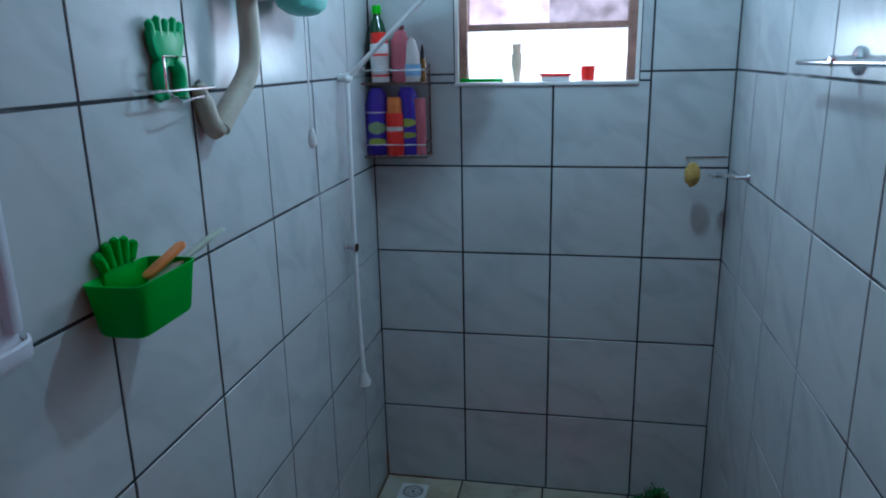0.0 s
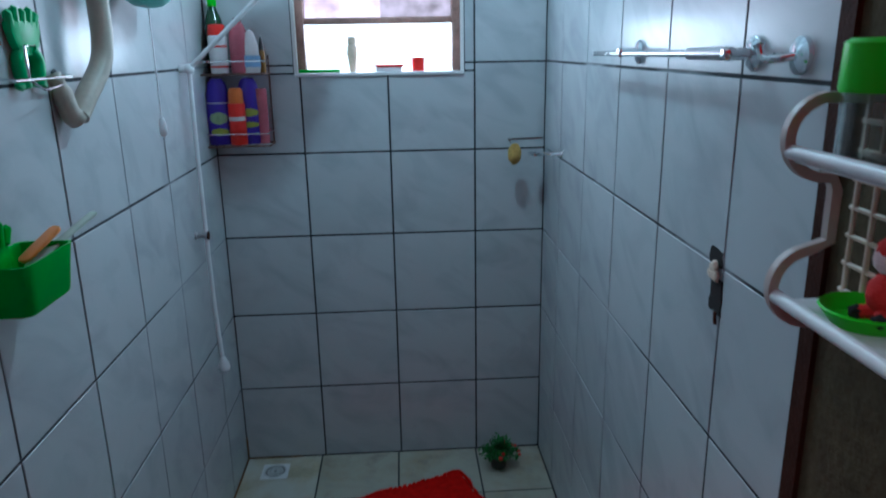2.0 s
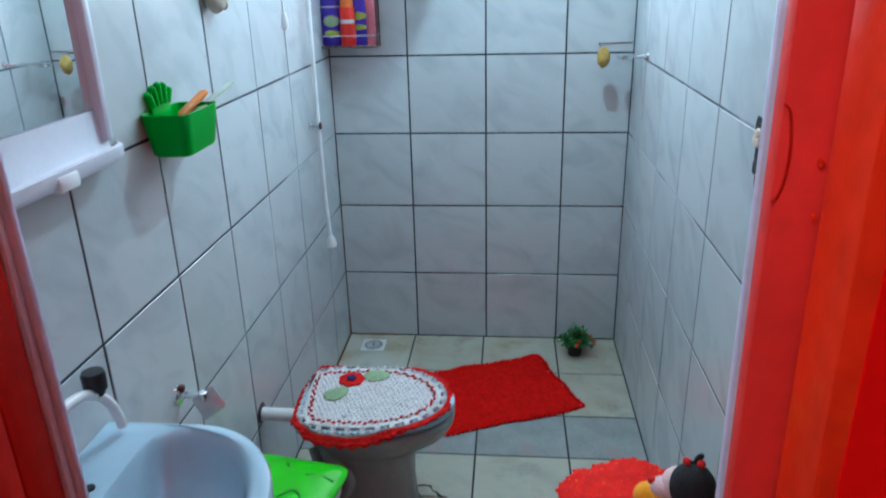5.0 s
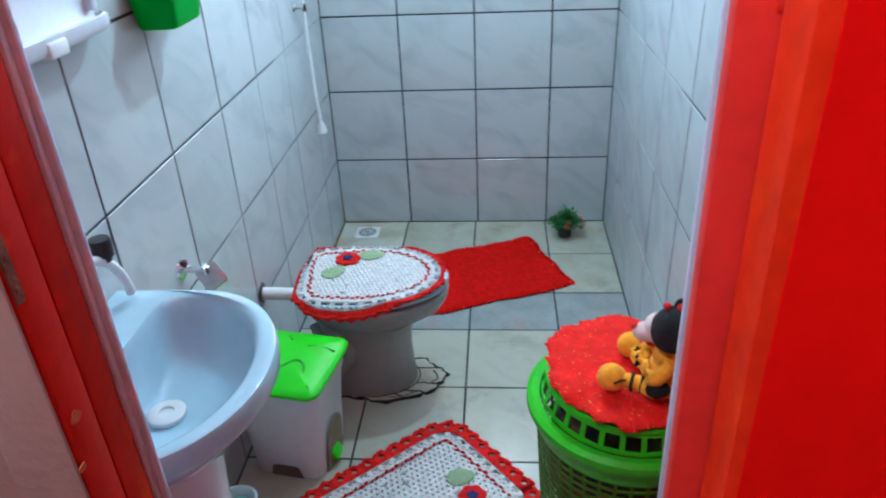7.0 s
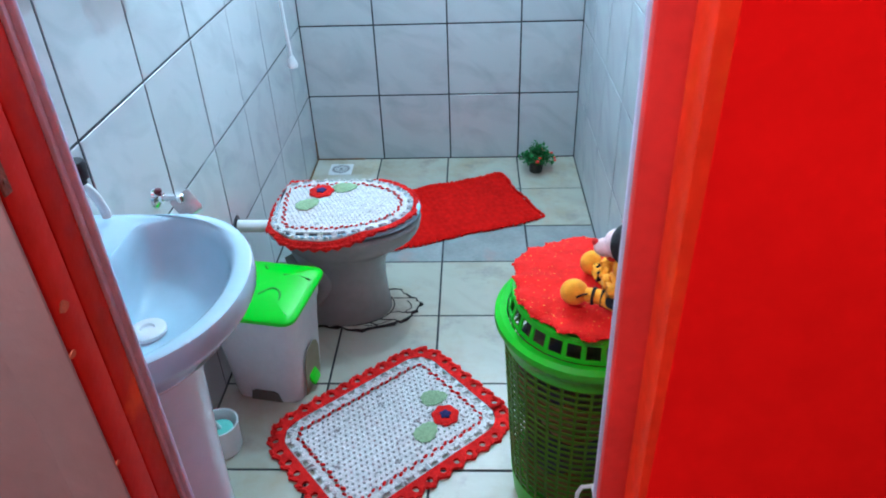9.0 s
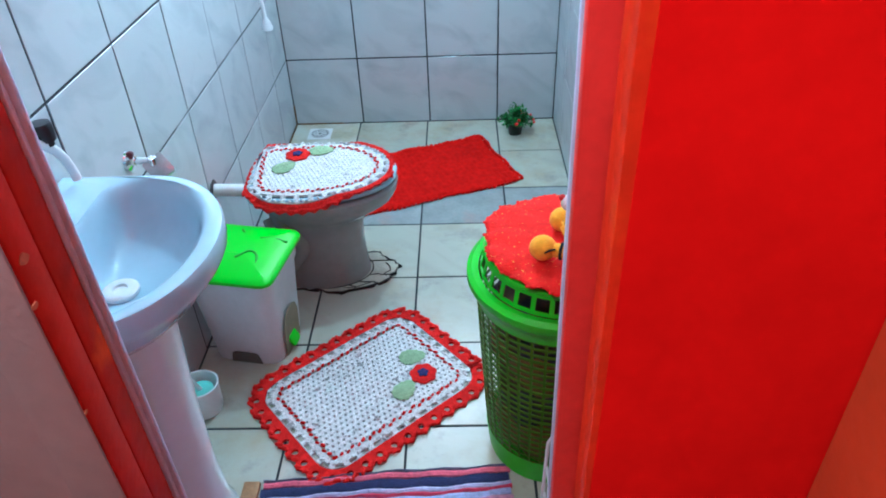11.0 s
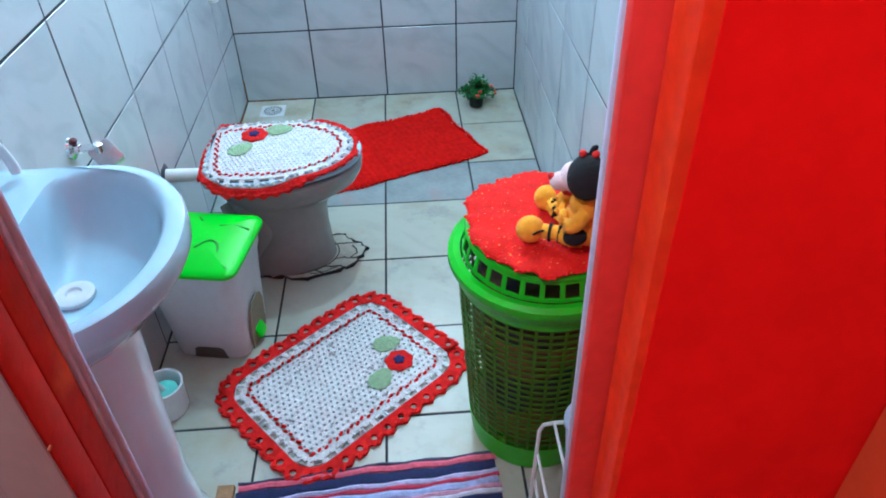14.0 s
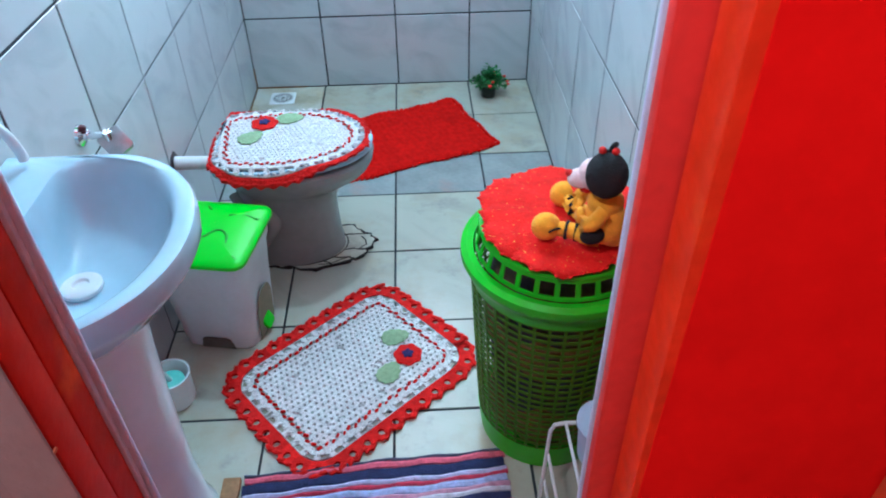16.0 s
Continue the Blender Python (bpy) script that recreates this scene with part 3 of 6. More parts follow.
def washbasin():
    ob = thing("washbasin", (-0.18, BASIN_Y, 0), "pale blue porcelain washbasin on a white pedestal", "washbasin")
    bm = bmesh.new()
    n = 64
    rim = resample(basin_outline(), n)
    zt = BASIN_Z
    nor = outline_normals(rim)

    def inset(d):
        return [(p[0] - q[0] * d if p[0] > XL + 0.01 else p[0], p[1] - q[1] * d) for p, q in zip(rim, nor)]

    def bowl(f, dx=0.0):
        return resample(bowl_outline(f, dx), n)
    layers = [(inset(0.15), zt - 0.175), (inset(0.095), zt - 0.15), (inset(0.05), zt - 0.105), (inset(0.02), zt - 0.068), (inset(0.005), zt - 0.05), (inset(0.0), zt - 0.04), (inset(0.0), zt - 0.012), (inset(0.004), zt - 0.003), (inset(0.012), zt),
              (bowl(1.05), zt - 0.001), (bowl(1.0), zt - 0.008), (bowl(0.96), zt - 0.028), (bowl(0.88), zt - 0.068), (bowl(0.74, -0.002), zt - 0.1), (bowl(0.5, -0.004), zt - 0.118), (bowl(0.2, -0.005), zt - 0.126)]
    rings = [[bm.verts.new((x, y, z)) for x, y in o] for o, z in layers]
    for a, b in zip(rings, rings[1:]):
        for i in range(n):
            bm.faces.new((a[i], a[(i + 1) % n], b[(i + 1) % n], b[i]))
    bm.faces.new(rings[-1]), bm.faces.new(rings[0][::-1])
    part("basin", bm, BLUE_PORCELAIN, ob)
    bm = bmesh.new()
    lathe(bm, [(0.0, 0.001), (0.012, 0.001), (0.014, 0.006), (0.03, 0.006), (0.034, 0.003), (0.034, -0.004), (0, -0.004)], (-0.164, BASIN_Y + 0.012, zt - 0.12))
    part("drain_plug", bm, WHITE_PLASTIC, ob, "white plastic drain")
    bm = bmesh.new()
    lathe(bm, [(0, 0), (0.009, 0), (0.009, 0.003), (0, 0.003)], (-0.262, -2.152, zt + 0.0005), 14)
    part("overflow_cap", bm, BLACK, ob, "small black cap")
    bm = bmesh.new()
    lathe(bm, [(0.0, 0), (0.118, 0), (0.12, 0.02), (0.106, 0.06), (0.1, 0.2), (0.104, 0.4), (0.112, 0.56), (0.12, 0.685), (0.0, 0.685)], (-0.2, BASIN_Y, 0), 40, None, (1.0, 0.95))
    part("pedestal", bm, PORCELAIN, ob)


washbasin()


def basin_tap():
    ob = thing("basin_tap", (-0.292, -2.19, 0.846), "white plastic swan-neck tap with black knob on washbasin", "tap")
    bm = bmesh.new()
    tube(bm, arc([(-0.292, -2.19, 0.846), (-0.292, -2.187, 0.93), (-0.288, -2.155, 0.983), (-0.285, -2.1, 0.986), (-0.285, -2.05, 0.96), (-0.285, -2.017, 0.922), (-0.285, -2.0, 0.88), (-0.285, -1.997, 0.86)]), 0.0095)
    part("spout", bm, WHITE_PLASTIC, ob)
    bm = bmesh.new()
    lathe(bm, [(0, -0.005), (0.014, -0.005), (0.014, 0.004), (0.02, 0.006), (0.021, 0.034), (0.018, 0.04), (0, 0.041)], (-0.285, -2.046, 0.966), 20)
    part("knob", bm, BLACK, ob, "black plastic knob")
    bm = bmesh.new()
    lathe(bm, [(0, 0.0005), (0.02, 0.0005), (0.02, 0.012), (0.012, 0.02), (0, 0.02)], (-0.292, -2.19, 0.8455), 20)
    part("base", bm, WHITE_PLASTIC, ob)


basin_tap()


def wall_tap():
    ob = thing("wall_tap", (XL, -1.692, 0.72), "chrome wall tap with a square lever plate", "tap")
    turn = pose(0, 0, 0, 0, 90, 0)
    bm = bmesh.new()
    lathe(bm, [(0, 0), (0.026, 0), (0.024, 0.006), (0.012, 0.012), (0.012, 0.02), (0, 0.02)], (XL, -1.692, 0.732), 24, turn)
    part("flange", bm, CHROME, ob)
    bm = bmesh.new()
    tube(bm, [(XL + 0.015, -1.692, 0.732), (-0.27, -1.692, 0.732)], 0.009, 14)
    lathe(bm, [(0, -0.012), (0.011, -0.012), (0.0125, 0), (0.011, 0.012), (0, 0.012)], (-0.274, -1.692, 0.728), 18)
    part("body", bm, CHROME, ob)
    bm = bmesh.new()
    lathe(bm, [(0, 0), (0.006, 0), (0.007, 0.009), (0.009, 0.011), (0.009, 0.017), (0.006, 0.02), (0, 0.02)], (XL + 0.012, -1.694, 0.738), 16)
    part("handle", bm, material("dark_red_plastic", (0.09, 0.006, 0.014), 0.4, vary=0.1), ob, "tiny red tap handle")
    bm = bmesh.new()
    slab(bm, rounded_rect(0.056, 0.06, 0.008, 4), -0.007, 0.007, 0.002, pose(-0.26, -1.697, 0.715, 48, 0, 14) @ pose(0, 0, 0, 0, 0, 32))
    part("lever_plate", bm, DULL_CHROME, ob, "dull square chrome lever plate")


wall_tap()


# ---- crochet work ----
def crochet_field(bm, o, step, thick, zf, hole=0.24):
    xs, ys = [p[0] for p in o], [p[1] for p in o]
    y, row = min(ys), 0
    while y < max(ys):
        x = min(xs) - (step / 2 if row % 2 else 0)
        while x < max(xs):
            if inside(o, x + step / 2, y + step / 2):
                def f(u, v, x=x, y=y):
                    px, py = x + u * step, y + v * step
                    return Vector((px, py, zf(px, py)))
                holed_cell(bm, f, hole, Vector((0, 0, thick)))
            x += step
        y += step
        row += 1
    bmesh.ops.remove_doubles(bm, verts=bm.verts, dist=1e-4)


def crochet_ring(bm, o, d0, d1, n, thick, zf, hole=0.22, scallop=0.0, waves=1):
    """A ring of stitches between two distances out of an outline (positive is outwards)."""
    m = n * 4
    pts = resample(o, m)
    nor = outline_normals(pts)

    def at(s, d):
        i = int(math.floor(s)) % m
        u = s - math.floor(s)
        p, q = pts[i].lerp(pts[(i + 1) % m], u), nor[i].lerp(nor[(i + 1) % m], u)
        return p[0] + q[0] * d, p[1] + q[1] * d
    for k in range(n):
        def f(u, v, k=k):
            out = d1 + scallop * (abs(math.sin(math.pi * (k + u) * waves)) - 0.5)
            x, y = at((k + u) * 4, d0 + (out - d0) * v)
            return Vector((x, y, zf(x, y)))
        holed_cell(bm, f, hole, Vector((0, 0, thick)), 1 if isinstance(hole, tuple) else 2)
    bmesh.ops.remove_doubles(bm, verts=bm.verts, dist=1e-4)


def rope(bm, o, d, n, r, zf, zigzag=0.0):
    """A row of fat little stitches along an outline."""
    pts = resample(o, n)
    nor = outline_normals(pts)
    rnd = random.Random(n)
    for i in range(n):
        p, q = pts[i], nor[i]
        e = d + zigzag * (1 if i % 2 else -1) + 0.25 * r * rnd.uniform(-1, 1)
        x, y = p[0] + q[0] * e, p[1] + q[1] * e
        a = math.atan2(q[1], q[0])
        blob(bm, (x, y, zf(x, y)), r * rnd.uniform(0.82, 1.15), 0, (0.75, 1.35, 0.7), pose(0, 0, 0, 0, 0, math.degrees(a) + 25 + rnd.uniform(-18, 18)), 1)


def grown(o, d):
    """An outline moved outwards by d, its corners rounding as it grows."""
    pts = resample(o, 400)
    return resample([(p[0] + q[0] * d, p[1] + q[1] * d) for p, q in zip(pts, outline_normals(pts))], 300)


def lobed(r, lobes, depth, squash=1.0, n=40):
    return [((r + depth * math.cos(lobes * 2 * math.pi * k / n)) * math.cos(2 * math.pi * k / n), squash * (r + depth * math.cos(lobes * 2 * math.pi * k / n)) * math.sin(2 * math.pi * k / n)) for k in range(n)]


def applique(parent, at, z, angle, leaves, size=1.0):
    m = pose(at[0], at[1], z, 0, 0, angle)
    bm = bmesh.new()
    slab(bm, lobed(0.0345 * size, 7, 0.0022 * size), 0, 0.006, 0.002, m)
    part("flower", bm, RED_YARN, parent, "red crochet flower")
    bm = bmesh.new()
    slab(bm, lobed(0.0135 * size, 5, 0.002 * size), 0.006, 0.011, 0.002, m)
    part("flower_centre", bm, NAVY_YARN, parent, "navy crochet flower centre")
    for (dx, dy), a in leaves:
        bm = bmesh.new()
        n = 28
        o = []
        for k in range(n):
            t = 2 * math.pi * k / n
            o.append(((0.036 + 0.0022 * math.cos(11 * t)) * size * math.cos(t), (0.027 + 0.0022 * math.cos(11 * t)) * size * math.sin(t) * (1.0 - 0.25 * math.cos(t))))
        slab(bm, o, 0, 0.004, 0.0015, pose(at[0] + dx, at[1] + dy, z, 0, 0, a))
        part("leaf", bm, LEAF_YARN, parent, "pale green crochet leaf")


def crochet_mat():
    ang = 41.0
    c, s = math.cos(radians(ang)), math.sin(radians(ang))
    cx, cy = 0.199, -1.764
    ob = thing("crochet_bath_mat", (cx, cy, 0), "white crochet mat with red scalloped border and flower", "bath mat")
    base = [(cx + x * c - y * s, cy + x * s + y * c) for x, y in rounded_rect(0.445, 0.305, 0.022)]
    zf = lambda x, y: 0.0095 + 0.0012 * math.sin(23 * x + 5) * math.sin(19 * y)
    bm = bmesh.new()
    # stitches lie square to the mat
    loc = rounded_rect(0.455, 0.315, 0.022)
    step, row = 0.0172, 0
    y = -0.16
    while y < 0.16:
        x = -0.23 - (step / 2 if row % 2 else 0)
        while x < 0.23:
            if inside(loc, x + step / 2, y + step / 2):
                def f(u, v, x=x, y=y):
                    a, b = x + u * step, y + v * step
                    px, py = cx + a * c - b * s, cy + a * s + b * c
                    return Vector((px, py, zf(px, py)))
                holed_cell(bm, f, 0.225, Vector((0, 0, 0.008)))
            x += step
        y += step
        row += 1
    bmesh.ops.remove_doubles(bm, verts=bm.verts, dist=1e-4)
    part("field", bm, WHITE_YARN, ob)
    bm = bmesh.new()
    rope(bm, base, 0.004, 84, 0.0064, lambda x, y: zf(x, y) + 0.001, 0.0028)
    tagged(part("inner_red_line", bm, RED_YARN, ob, "red stitched inner line"), kind="stuff")
    bm = bmesh.new()
    crochet_ring(bm, grown(base, 0.0145), -0.0055, 0.0055, 84, 0.008, zf, 0.1, 0.0)
    crochet_ring(bm, grown(base, 0.034), -0.0135, 0.013, 42, 0.008, zf, (0.6, 0.5), 0.008)
    pts = resample(grown(base, 0.026), 88)
    for k, (p, q) in enumerate(zip(pts, outline_normals(pts))):
        blob(bm, (p[0], p[1], zf(*p) + 0.001), 0.0062, 0, (1.2, 0.8, 0.7), pose(0, 0, 0, 0, 0, math.degrees(math.atan2(q[1], q[0])) + (30 if k % 2 else -30)), 1)
    part("white_band", bm, WHITE_YARN, ob)
    bm = bmesh.new()
    crochet_ring(bm, grown(base, 0.066), -0.022, 0.022, 40, 0.0085, zf, 0.2, 0.014)
    part("red_border", bm, RED_YARN, ob, "scalloped red crochet border with holes")
    bm = bmesh.new()
    rope(bm, grown(base, 0.083), 0, 80, 0.0095, lambda x, y: zf(x, y) - 0.001, 0.0025)
    tagged(part("border_edge", bm, RED_YARN, ob), kind="stuff")
    applique(ob, (0.356, -1.725), 0.0105, 20, [((-0.036, 0.072), 15), ((-0.052, -0.062), 60)], 1.15)


crochet_mat()


def red_rug():
    u, v = Vector((-0.931, -0.364)), Vector((-0.39, 0.92))
    corner = Vector((0.742, -0.588))
    cx, cy = corner + u * 0.37 + v * 0.22
    ob = thing("red_rug", (cx, cy, 0), "plain deep red crochet rug on the shower floor", "bath mat")
    L, W, n = 0.74, 0.44, 30

    def warp(x, y):
        """The rug lies a little crooked: its free end bows in and its sides wave."""
        e = max(0.0, (x / L - 0.2) / 0.3)
        x -= e * (0.009 * math.cos(math.pi * y / W) + 0.004 * math.sin(31 * y))
        y += 0.005 * math.sin(17 * x + 1) + 0.003 * math.sin(41 * x)
        return Vector((cx, cy)) + u * -x + v * y
    for i in range(n):
        bm = bmesh.new()
        x0 = -L / 2 + L * i / n
        pts, rr = [], []
        for k in range(41):
            y = -W / 2 + W * k / 40
            p = warp(x0 + 0.002 * math.sin(k * 0.9 + i * 0.4), y)
            pts.append((p[0], p[1], 0.0075 + 0.0008 * math.sin(k * 1.57 + i * 1.1)))
            rr.append(0.0175 if 0 < k < 40 else 0.008)
        start = len(bm.verts)
        tube(bm, pts, rr, 6)
        bm.verts.ensure_lookup_table()
        for w in bm.verts[start:]:
            w.co.z = 0.0065 + (w.co.z - 0.0075) * 0.5
        part("strand", bm, RED_RUG, ob)
    bm = bmesh.new()
    o = [tuple(warp(p[0], p[1])) for p in resample(rounded_rect(L + 0.006, W + 0.006, 0.02, 4), 150)]
    rope(bm, o, 0.0, 118, 0.0105, lambda x, y: 0.0065)
    tagged(part("edging", bm, RED_RUG, ob), kind="stuff")


red_rug()


def striped_rug():
    ob = thing("striped_rug", (0.27, -2.3, 0), "pink, navy and lilac striped woven rug at the doorway", "rug")
    a, b = Vector((-0.045, -2.088)), Vector((0.588, -2.043))
    along = (b - a).normalized()
    across = Vector((along[1], -along[0]))
    cols = [("grey_fringe", (0.12, 0.13, 0.2)), ("pink", (0.72, 0.13, 0.2)), ("navy", (0.02, 0.025, 0.09)), ("lilac", (0.5, 0.48, 0.72)), ("crimson", (0.55, 0.04, 0.09)), ("lavender", (0.4, 0.45, 0.72)),
            ("rose", (0.6, 0.3, 0.42)), ("white", (0.66, 0.62, 0.72)), ("navy", (0.02, 0.025, 0.09)), ("pink", (0.72, 0.13, 0.2))]
    mats = {}
    width = (b - a).length
    d = 0.0
    for k in range(30):
        nm, col = cols[k % 10 if k < 10 else 1 + (k - 10) % 9]
        wdt = (0.009, 0.018, 0.03, 0.014, 0.011, 0.02, 0.012, 0.014, 0.022, 0.014)[k % 10]
        if k == 0:
            wdt = 0.007
        if nm not in mats:
            mats[nm] = material(nm + "_woven_yarn", col, 0.95, vary=0.25, scale=70, bump=1.0, bump_scale=300)
        bm = bmesh.new()
        n = 40
        top, bot = [], []
        for i in range(n + 1):
            s = width * i / n
            wob = 0.0022 * math.sin(i * 0.8 + k) + 0.003 * math.sin(i * 0.23 + k * 0.3)
            for dd, lst in ((d + wob, top), (d + wdt + wob, bot)):
                p = a + along * (s + 0.003 * math.sin(k * 2.2) * (1 if i in (0, n) else 0)) + across * dd
                lst.append(p)
        rows = []
        for frac, z in ((0, 0.002), (0.08, 0.0075), (0.5, 0.0105), (0.92, 0.0075), (1, 0.002)):
            rows.append([bm.verts.new((*top[i].lerp(bot[i], frac), z + 0.0008 * math.sin(i * 2.6 + k))) for i in range(n + 1)])
        for r0, r1 in zip(rows, rows[1:]):
            for i in range(n):
                bm.faces.new((r0[i], r0[i + 1], r1[i + 1], r1[i]))
        bm.faces.new([r[0] for r in rows][::-1] if len(rows) > 2 else []), bm.faces.new([r[-1] for r in rows])
        part(nm + "_stripe", bm, mats[nm], ob)
        d += wdt * 0.97
    bm = bmesh.new()
    box(bm, -0.092, -0.05, -2.55, -2.098, 0.0005, 0.016, 0.003)
    tagged(mesh_object("wood_strip", bm, material("tan_wood", (0.3, 0.15, 0.06), 0.7, vary=0.3, scale=20, bump=0.3)), "tan wooden strip on the floor beside striped rug", "wood strip")


striped_rug()


# ---- toilet ----
def d_outline(x0, x1, half, yc, n=40):
    """A lid: nearly straight behind, a long bow ahead."""
    o = []
    for k in range(n + 1):
        a = radians(-90 + 180 * k / n)
        o.append((x0 + 0.13 + (x1 - x0 - 0.13) * math.cos(a) ** 0.9 if abs(k - n / 2) < n / 2 else x0 + 0.13, yc + half * math.sin(a)))
    back = []
    for k in range(1, 12):
        u = k / 12
        a = radians(90 + 180 * u)
        back.append((x0 + 0.13 + 0.13 * math.copysign(abs(math.cos(a)) ** 0.35, math.cos(a)), yc + half * math.copysign(abs(math.sin(a)) ** 0.35, math.sin(a)) * 0.97))
    return o + back


def toilet():
    yc = -1.192
    ob = thing("toilet", (0.0, yc, 0), "white porcelain toilet with its lid closed", "toilet")
    bm = bmesh.new()
    n = 44
    def ring(cx, rx, ry, z, e=1.0):
        return [bm.verts.new((cx + rx * math.cos(2 * math.pi * k / n), yc + ry * math.sin(2 * math.pi * k / n), z)) for k in range(n)]
    spec = [(-0.02, 0.17, 0.118, 0.0), (-0.02, 0.169, 0.117, 0.03), (-0.021, 0.164, 0.112, 0.07), (-0.021, 0.16, 0.108, 0.14), (-0.018, 0.16, 0.108, 0.21), (-0.008, 0.167, 0.116, 0.255), (0.012, 0.192, 0.142, 0.287), (0.03, 0.222, 0.167, 0.32), (0.035, 0.233, 0.177, 0.348), (0.036, 0.235, 0.18, 0.372), (0.036, 0.228, 0.174, 0.38), (0.036, 0.1, 0.08, 0.38)]
    rings = [ring(*q) for q in spec]
    for a, b in zip(rings, rings[1:]):
        for i in range(n):
            bm.faces.new((a[i], a[(i + 1) % n], b[(i + 1) % n], b[i]))
    bm.faces.new(rings[0][::-1]), bm.faces.new(rings[-1])
    tube(bm, arc([(-0.14, yc - 0.05, 0.3), (-0.1, yc - 0.096, 0.25), (-0.055, yc - 0.1, 0.18), (-0.095, yc - 0.096, 0.11), (-0.135, yc - 0.07, 0.05)], 6), 0.027, 14)
    tube(bm, arc([(-0.17, yc - 0.04, 0.25), (-0.14, yc - 0.08, 0.2), (-0.12, yc - 0.085, 0.14), (-0.16, yc - 0.06, 0.08)], 6), 0.022, 12)
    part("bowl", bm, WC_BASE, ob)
    bm = bmesh.new()
    slab(bm, resample(d_outline(-0.2, 0.268, 0.182, yc), 80), 0.382, 0.398, 0.006)
    part("seat", bm, BLUE_PORCELAIN, ob, "pale bluish seat ring")
    bm = bmesh.new()
    slab(bm, resample(d_outline(-0.203, 0.272, 0.186, yc), 80), 0.399, 0.414, 0.007)
    part("lid", bm, BLUE_PORCELAIN, ob, "pale bluish closed lid")
    bm = bmesh.new()
    tube(bm, [(-0.16, yc - 0.02, 0.352), (XL + 0.004, yc - 0.03, 0.362)], 0.021, 18)
    part("flush_pipe", bm, WHITE_PLASTIC, ob, "white plastic flush pipe into wall")
    # Black disc on the wall paints the darkness of the gap round the pipe.
    bm = bmesh.new()
    rnd = random.Random(9)
    slab(bm, [(0.033 * (0.85 + 0.3 * rnd.random()) * math.cos(2 * math.pi * k / 16), 0.035 * (0.85 + 0.3 * rnd.random()) * math.sin(2 * math.pi * k / 16)) for k in range(16)], 0, 0.0015, 0, pose(XL + 0.0008, yc - 0.03, 0.364, 0, 90, 0))
    part("wall_gap", bm, BLACK, ob, "rough black disc for the dark gap round the pipe")
    for y in (yc - 0.06, yc + 0.06):
        bm = bmesh.new()
        lathe(bm, [(0, -0.03), (0.011, -0.03), (0.011, 0.03), (0, 0.03)], (-0.185, y, 0.398), 14, pose(0, 0, 0, 90, 0, 0))
        part("hinge", bm, WHITE_PLASTIC, ob)


toilet()


def lid_cover():
    yc = -1.195
    ob = thing("toilet_lid_cover", (0.03, yc, 0.42), "white crochet toilet lid cover with red edge and flower", "lid cover")
    
    def shape(x0, x1, half, n):
        """The cover lies a little askew: turned towards the wall at its back."""
        o = []
        for x, y in d_outline(x0, x1, half, yc):
            w = max(0.0, min(1.0, (0.06 - x) / 0.2))
            o.append((x - w * (0.13 * (y - yc) + 0.004), yc + (y - yc) * (1 - 0.12 * w) if y > yc else y - 0.006 * w))
        return resample(o, n)

    base = shape(-0.162, 0.205, 0.143, 120)
    def zf(x, y):
        ex = max(0.0, abs(y - yc) - 0.17, x - 0.25, -0.188 - x, math.hypot(x - 0.06, y - yc) - 0.205 if x > 0.06 else 0.0)
        return 0.4235 - 1.1 * max(0.0, ex)
    bm = bmesh.new()
    crochet_field(bm, shape(-0.166, 0.209, 0.147, 80), 0.0145, 0.0065, zf, 0.2)
    part("field", bm, WHITE_YARN, ob)
    bm = bmesh.new()
    rope(bm, base, 0.0035, 72, 0.0054, lambda x, y: zf(x, y) + 0.0015, 0.0032)
    tagged(part("inner_red_line", bm, RED_YARN, ob, "red stitched inner line"), kind="stuff")
    bm = bmesh.new()
    crochet_ring(bm, base, 0.007, 0.018, 60, 0.0065, zf, 0.16)
    crochet_ring(bm, grown(base, 0.032), -0.0135, 0.014, 30, 0.0065, zf, (0.62, 0.56), 0.008)
    pts = resample(grown(base, 0.037), 60)
    for k, (p, q) in enumerate(zip(pts, outline_normals(pts))):
        x, y = p
        blob(bm, (x, y, zf(x, y)), 0.0072, 0, (1.5, 0.5, 0.6), pose(0, 0, 0, 0, 0, math.degrees(math.atan2(q[1], q[0])) + (38 if k % 2 else -38)), 1)
    part("white_band", bm, WHITE_YARN, ob)
    bm = bmesh.new()
    crochet_ring(bm, grown(base, 0.052), -0.008, 0.009, 40, 0.007, zf, 0.05, 0.006)
    rope(bm, grown(base, 0.057), 0, 84, 0.0078, lambda x, y: zf(x, y) - 0.002)
    rope(bm, grown(base, 0.048), 0, 100, 0.005, lambda x, y: zf(x, y) - 0.001)
    tagged(part("red_border", bm, RED_YARN, ob, "thick red scalloped edge"), kind="stuff")
    # Added dark sheet: puts shade into the holes of the crochet.
    bm = bmesh.new()
    slab(bm, shape(-0.188, 0.236, 0.17, 80), 0.4142, 0.4162)
    part("lining", bm, HOLE_BACKING, ob, "added dark sheet that darkens the crochet holes")
    applique(ob, (-0.066, -1.112), 0.4245, 10, [((0.076, 0.028), 10), ((-0.03, -0.082), 48)], 1.18)


lid_cover()


